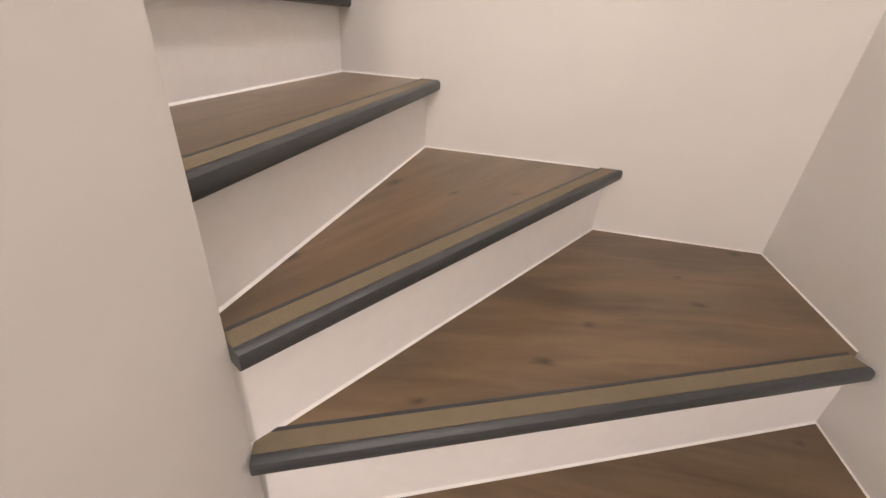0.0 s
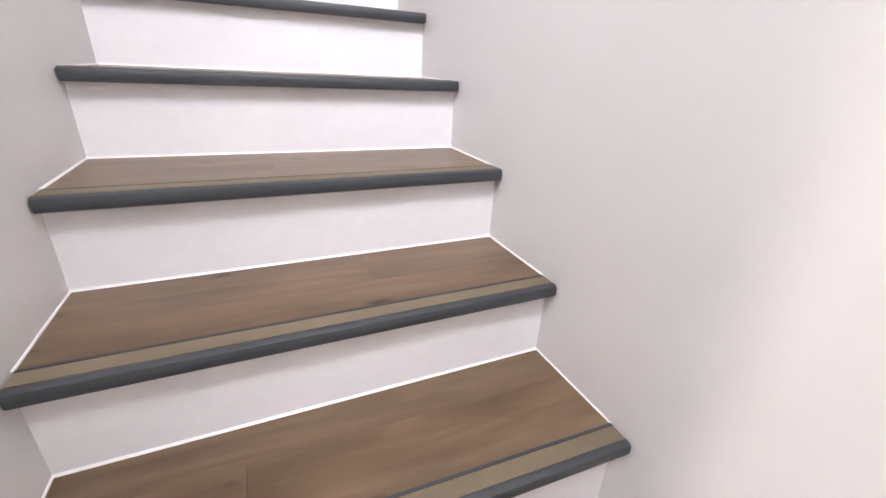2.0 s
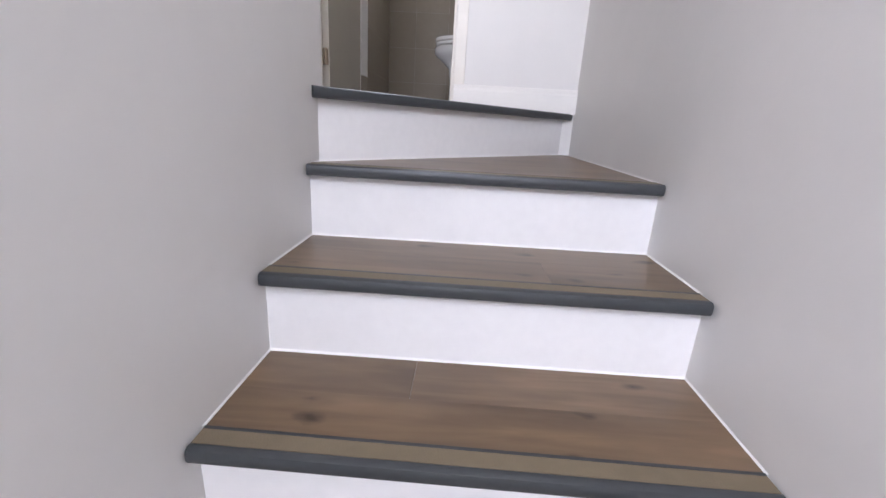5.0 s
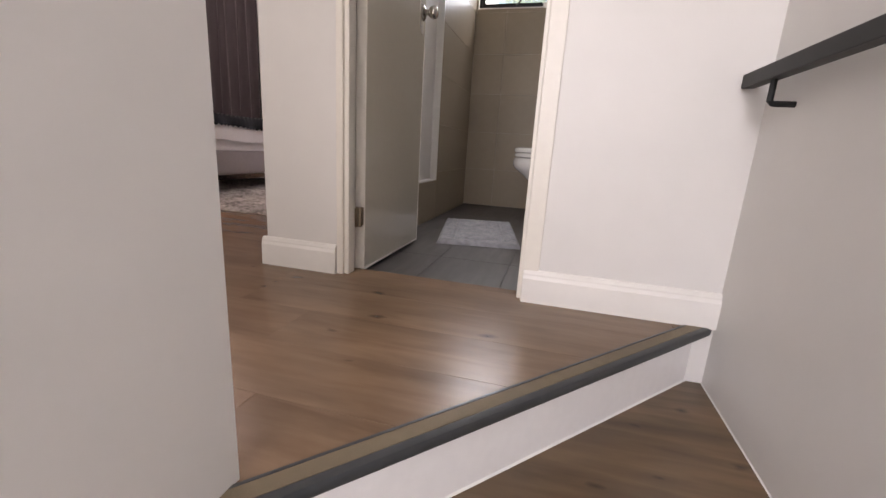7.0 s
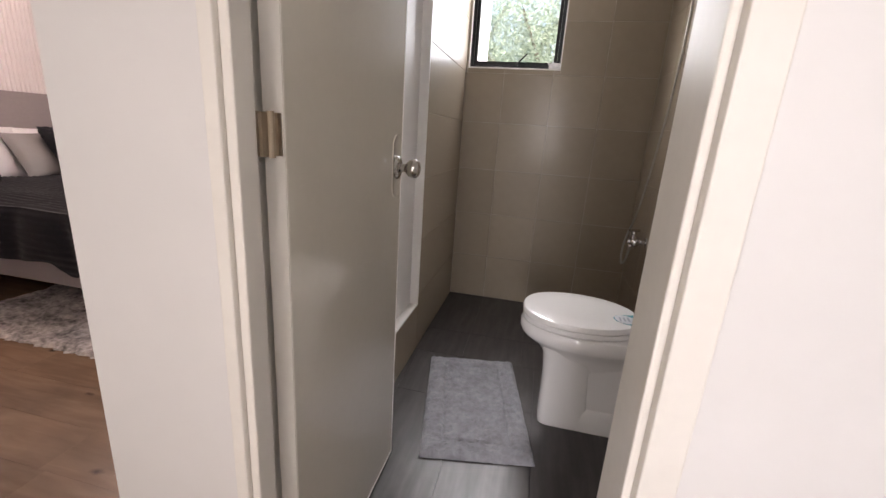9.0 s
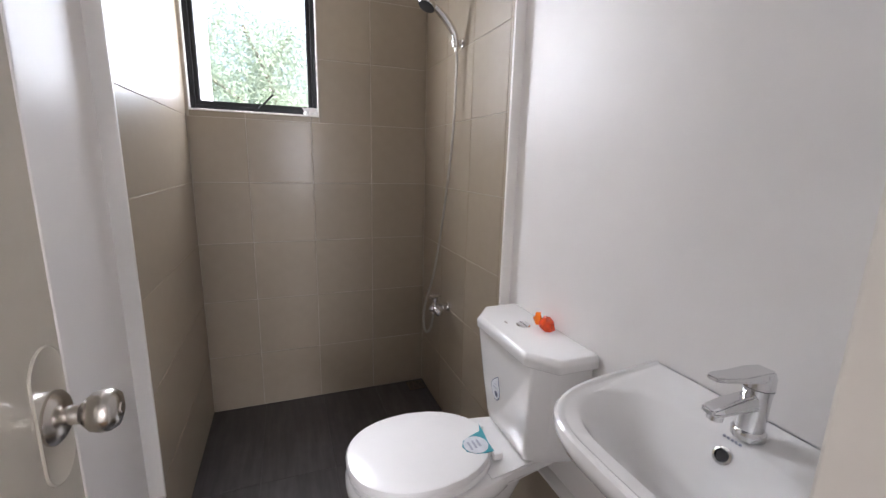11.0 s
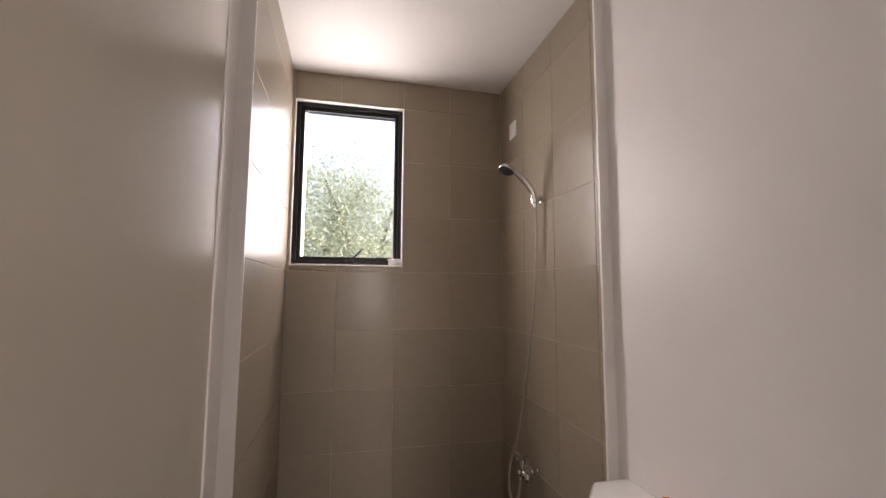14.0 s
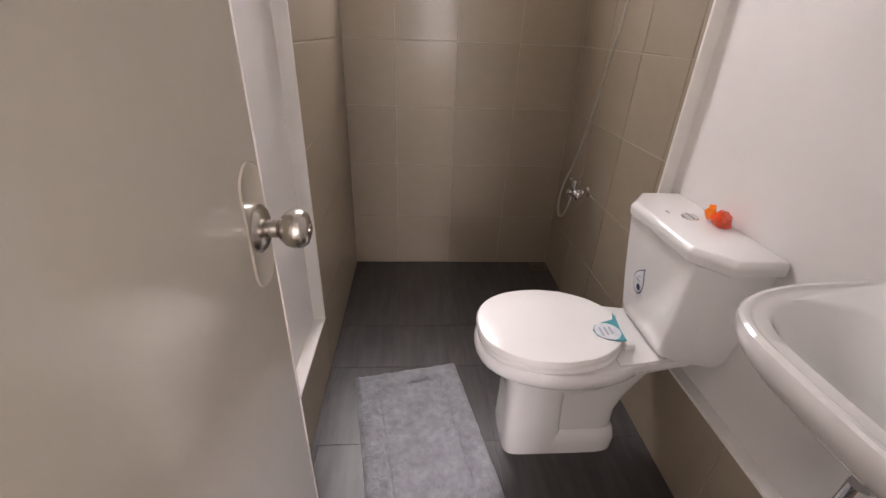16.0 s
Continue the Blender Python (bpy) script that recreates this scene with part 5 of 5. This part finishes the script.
def tile(parent, axis, x, y, z, w, h, mat, name="tile"):
    """A tile of w by h: axis says which way it faces (x, -x, -y or z); x, y, z is the middle of its face."""
    key = (round(w, 3), round(h, 3), mat.name)
    if key not in TILE_MESH:
        bm = bmesh.new()
        rings = [[(sx * (w / 2 - c), sy * (h / 2 - c), d) for sx, sy in ((-1, -1), (1, -1), (1, 1), (-1, 1))] for c, d in ((0, -0.008), (0, -0.0012), (0.0012, 0))]
        loft(rings, bm=bm)
        me = bpy.data.meshes.new(name)
        bmesh.ops.recalc_face_normals(bm, faces=bm.faces)
        bm.to_mesh(me)
        bm.free()
        me.materials.append(mat)
        TILE_MESH[key] = me
    turn = {"z": (0, 0, 0), "-y": (90, 0, 0), "x": (90, 0, 90), "-x": (90, 0, -90)}[axis]
    part(name, TILE_MESH[key], mat, parent, m=pose(x, y, z, *turn))


P, J = 0.3155, 0.0028
ROWS = [(-0.02 if k == 0 else 0.2975 + P * (k - 1), min(0.2975 + P * k, ZC)) for k in range(9)]


def spans(edges, lo, hi):
    e = [lo] + [v for v in sorted(edges) if lo + 0.01 < v < hi - 0.01] + [hi]
    return list(zip(e, e[1:]))


def without(a, b, lo, hi):
    """The stretches of (a, b) outside (lo, hi)."""
    return [(p, q) for p, q in ((a, min(b, lo)), (max(a, hi), b)) if q - p > 0.012]


g = J / 2
for z0, z1 in ROWS:
    for a, b in spans([-0.180 + P * k for k in range(-1, 4)], LT, XT):
        cells = [(a, b, z0, z1)]
        if a < WIN[1] and b > WIN[0] and z0 < WIN[3] and z1 > WIN[2]:
            cells = [(p, q, z0, z1) for p, q in without(a, b, WIN[0], WIN[1])]
            ia, ib = max(a, WIN[0]), min(b, WIN[1])
            cells += [(ia, ib, p, q) for p, q in without(z0, z1, WIN[2], WIN[3])]
        for p, q, r, s in cells:
            if q - p > 0.02 and s - r > 0.02:
                tile(wall_win, "-y", (p + q) / 2, YW, (r + s) / 2, q - p - 2 * g, s - r - 2 * g, TILE)
    for a, b in spans([2.42 - 0.322 - P * k + 0.0 for k in range(-1, 4)], 1.444, YW):
        tile(wall_tile_e, "-x", XT, (a + b) / 2, (z0 + z1) / 2, b - a - 2 * g, z1 - z0 - 2 * g, TILE)
    for a, b in spans([], 1.494, YW):
        tile(wall_tile_w, "x", LT, (a + b) / 2, (z0 + z1) / 2, b - a - 2 * g, z1 - z0 - 2 * g, TILE)
for a, b in spans([1.444 - 0.63 * k for k in range(3)], 0.186, 1.444):
    tile(wall_tile_e, "-x", XT, (a + b) / 2, (-0.02 + 0.324) / 2, b - a - 2 * g, 0.344 - 2 * g, TILE)
for a, b in spans([1.494 - 0.63 * k for k in range(3)], 0.142, 1.494):
    tile(wall_tile_w, "x", LT, (a + b) / 2, (-0.02 + 0.243) / 2, b - a - 2 * g, 0.263 - 2 * g, TILE)
for ya, yb in spans([1.775], 1.49, YW):
    for a, b in spans([-0.172, 0.146, 0.462], LT, XT):
        tile(floor_bath, "z", (a + b) / 2, (ya + yb) / 2, ZB, b - a - 0.0009, yb - ya - 0.0009, FTILE)
for ya, yb in spans([0.478, 1.11], 0.09, 1.49):
    for a, b in spans([-0.415, -0.100, 0.217, 0.532], LT, XT):
        tile(floor_bath, "z", (a + b) / 2, (ya + yb) / 2, ZB, b - a - 0.0009, yb - ya - 0.0009, FTILE)


def boards(name, poly_x, y0, y1, width, length, seed, cut=None):
    """Floor boards along x, staggered; cut: a diagonal (point, normal) whose far side is removed."""
    rng = random.Random(seed)
    o = tagged(thing(name, (poly_x[0] + poly_x[1]) / 2, (y0 + y1) / 2, -0.009, "glossy brown oak-look floor boards with knots", "floor"), kind="structure")
    y = y0
    while y < y1 - 0.01:
        yb = min(y + width, y1)
        x = poly_x[0] - rng.uniform(0, length * 0.8)
        while x < poly_x[1]:
            xa, xb = max(x, poly_x[0]), min(x + length, poly_x[1])
            if xb - xa > 0.02:
                c = Vector(((xa + xb) / 2, (y + yb) / 2, 0))
                hw, hh = (xb - xa) / 2 - 0.0002, (yb - y) / 2 - 0.0002
                bm = loft([[(sx * (hw - e), sy * (hh - e), z) for sx, sy in ((-1, -1), (1, -1), (1, 1), (-1, 1))] for e, z in ((0, -0.009), (0, -0.0003), (0.0004, 0))])
                if cut:
                    bmesh.ops.bisect_plane(bm, geom=list(bm.verts) + list(bm.edges) + list(bm.faces), plane_co=Vector(cut[0]) - c, plane_no=cut[1], clear_outer=True)
                if bm.faces:
                    part("board", bm, OAK_FLOOR, o, m=Matrix.Translation(c))
                else:
                    bm.free()
            x += length
        y = yb
    return o


na, nb, nd, ninw = line(0, 0.049)
boards("floor_boards_landing", (-2.38, XR), -0.906, 0.088, 0.19, 1.25, 3, ((na.x, na.y, 0), -ninw))
boards("floor_boards_bedroom", (-4.30, -0.645), 0.088, 3.45, 0.19, 1.25, 6)
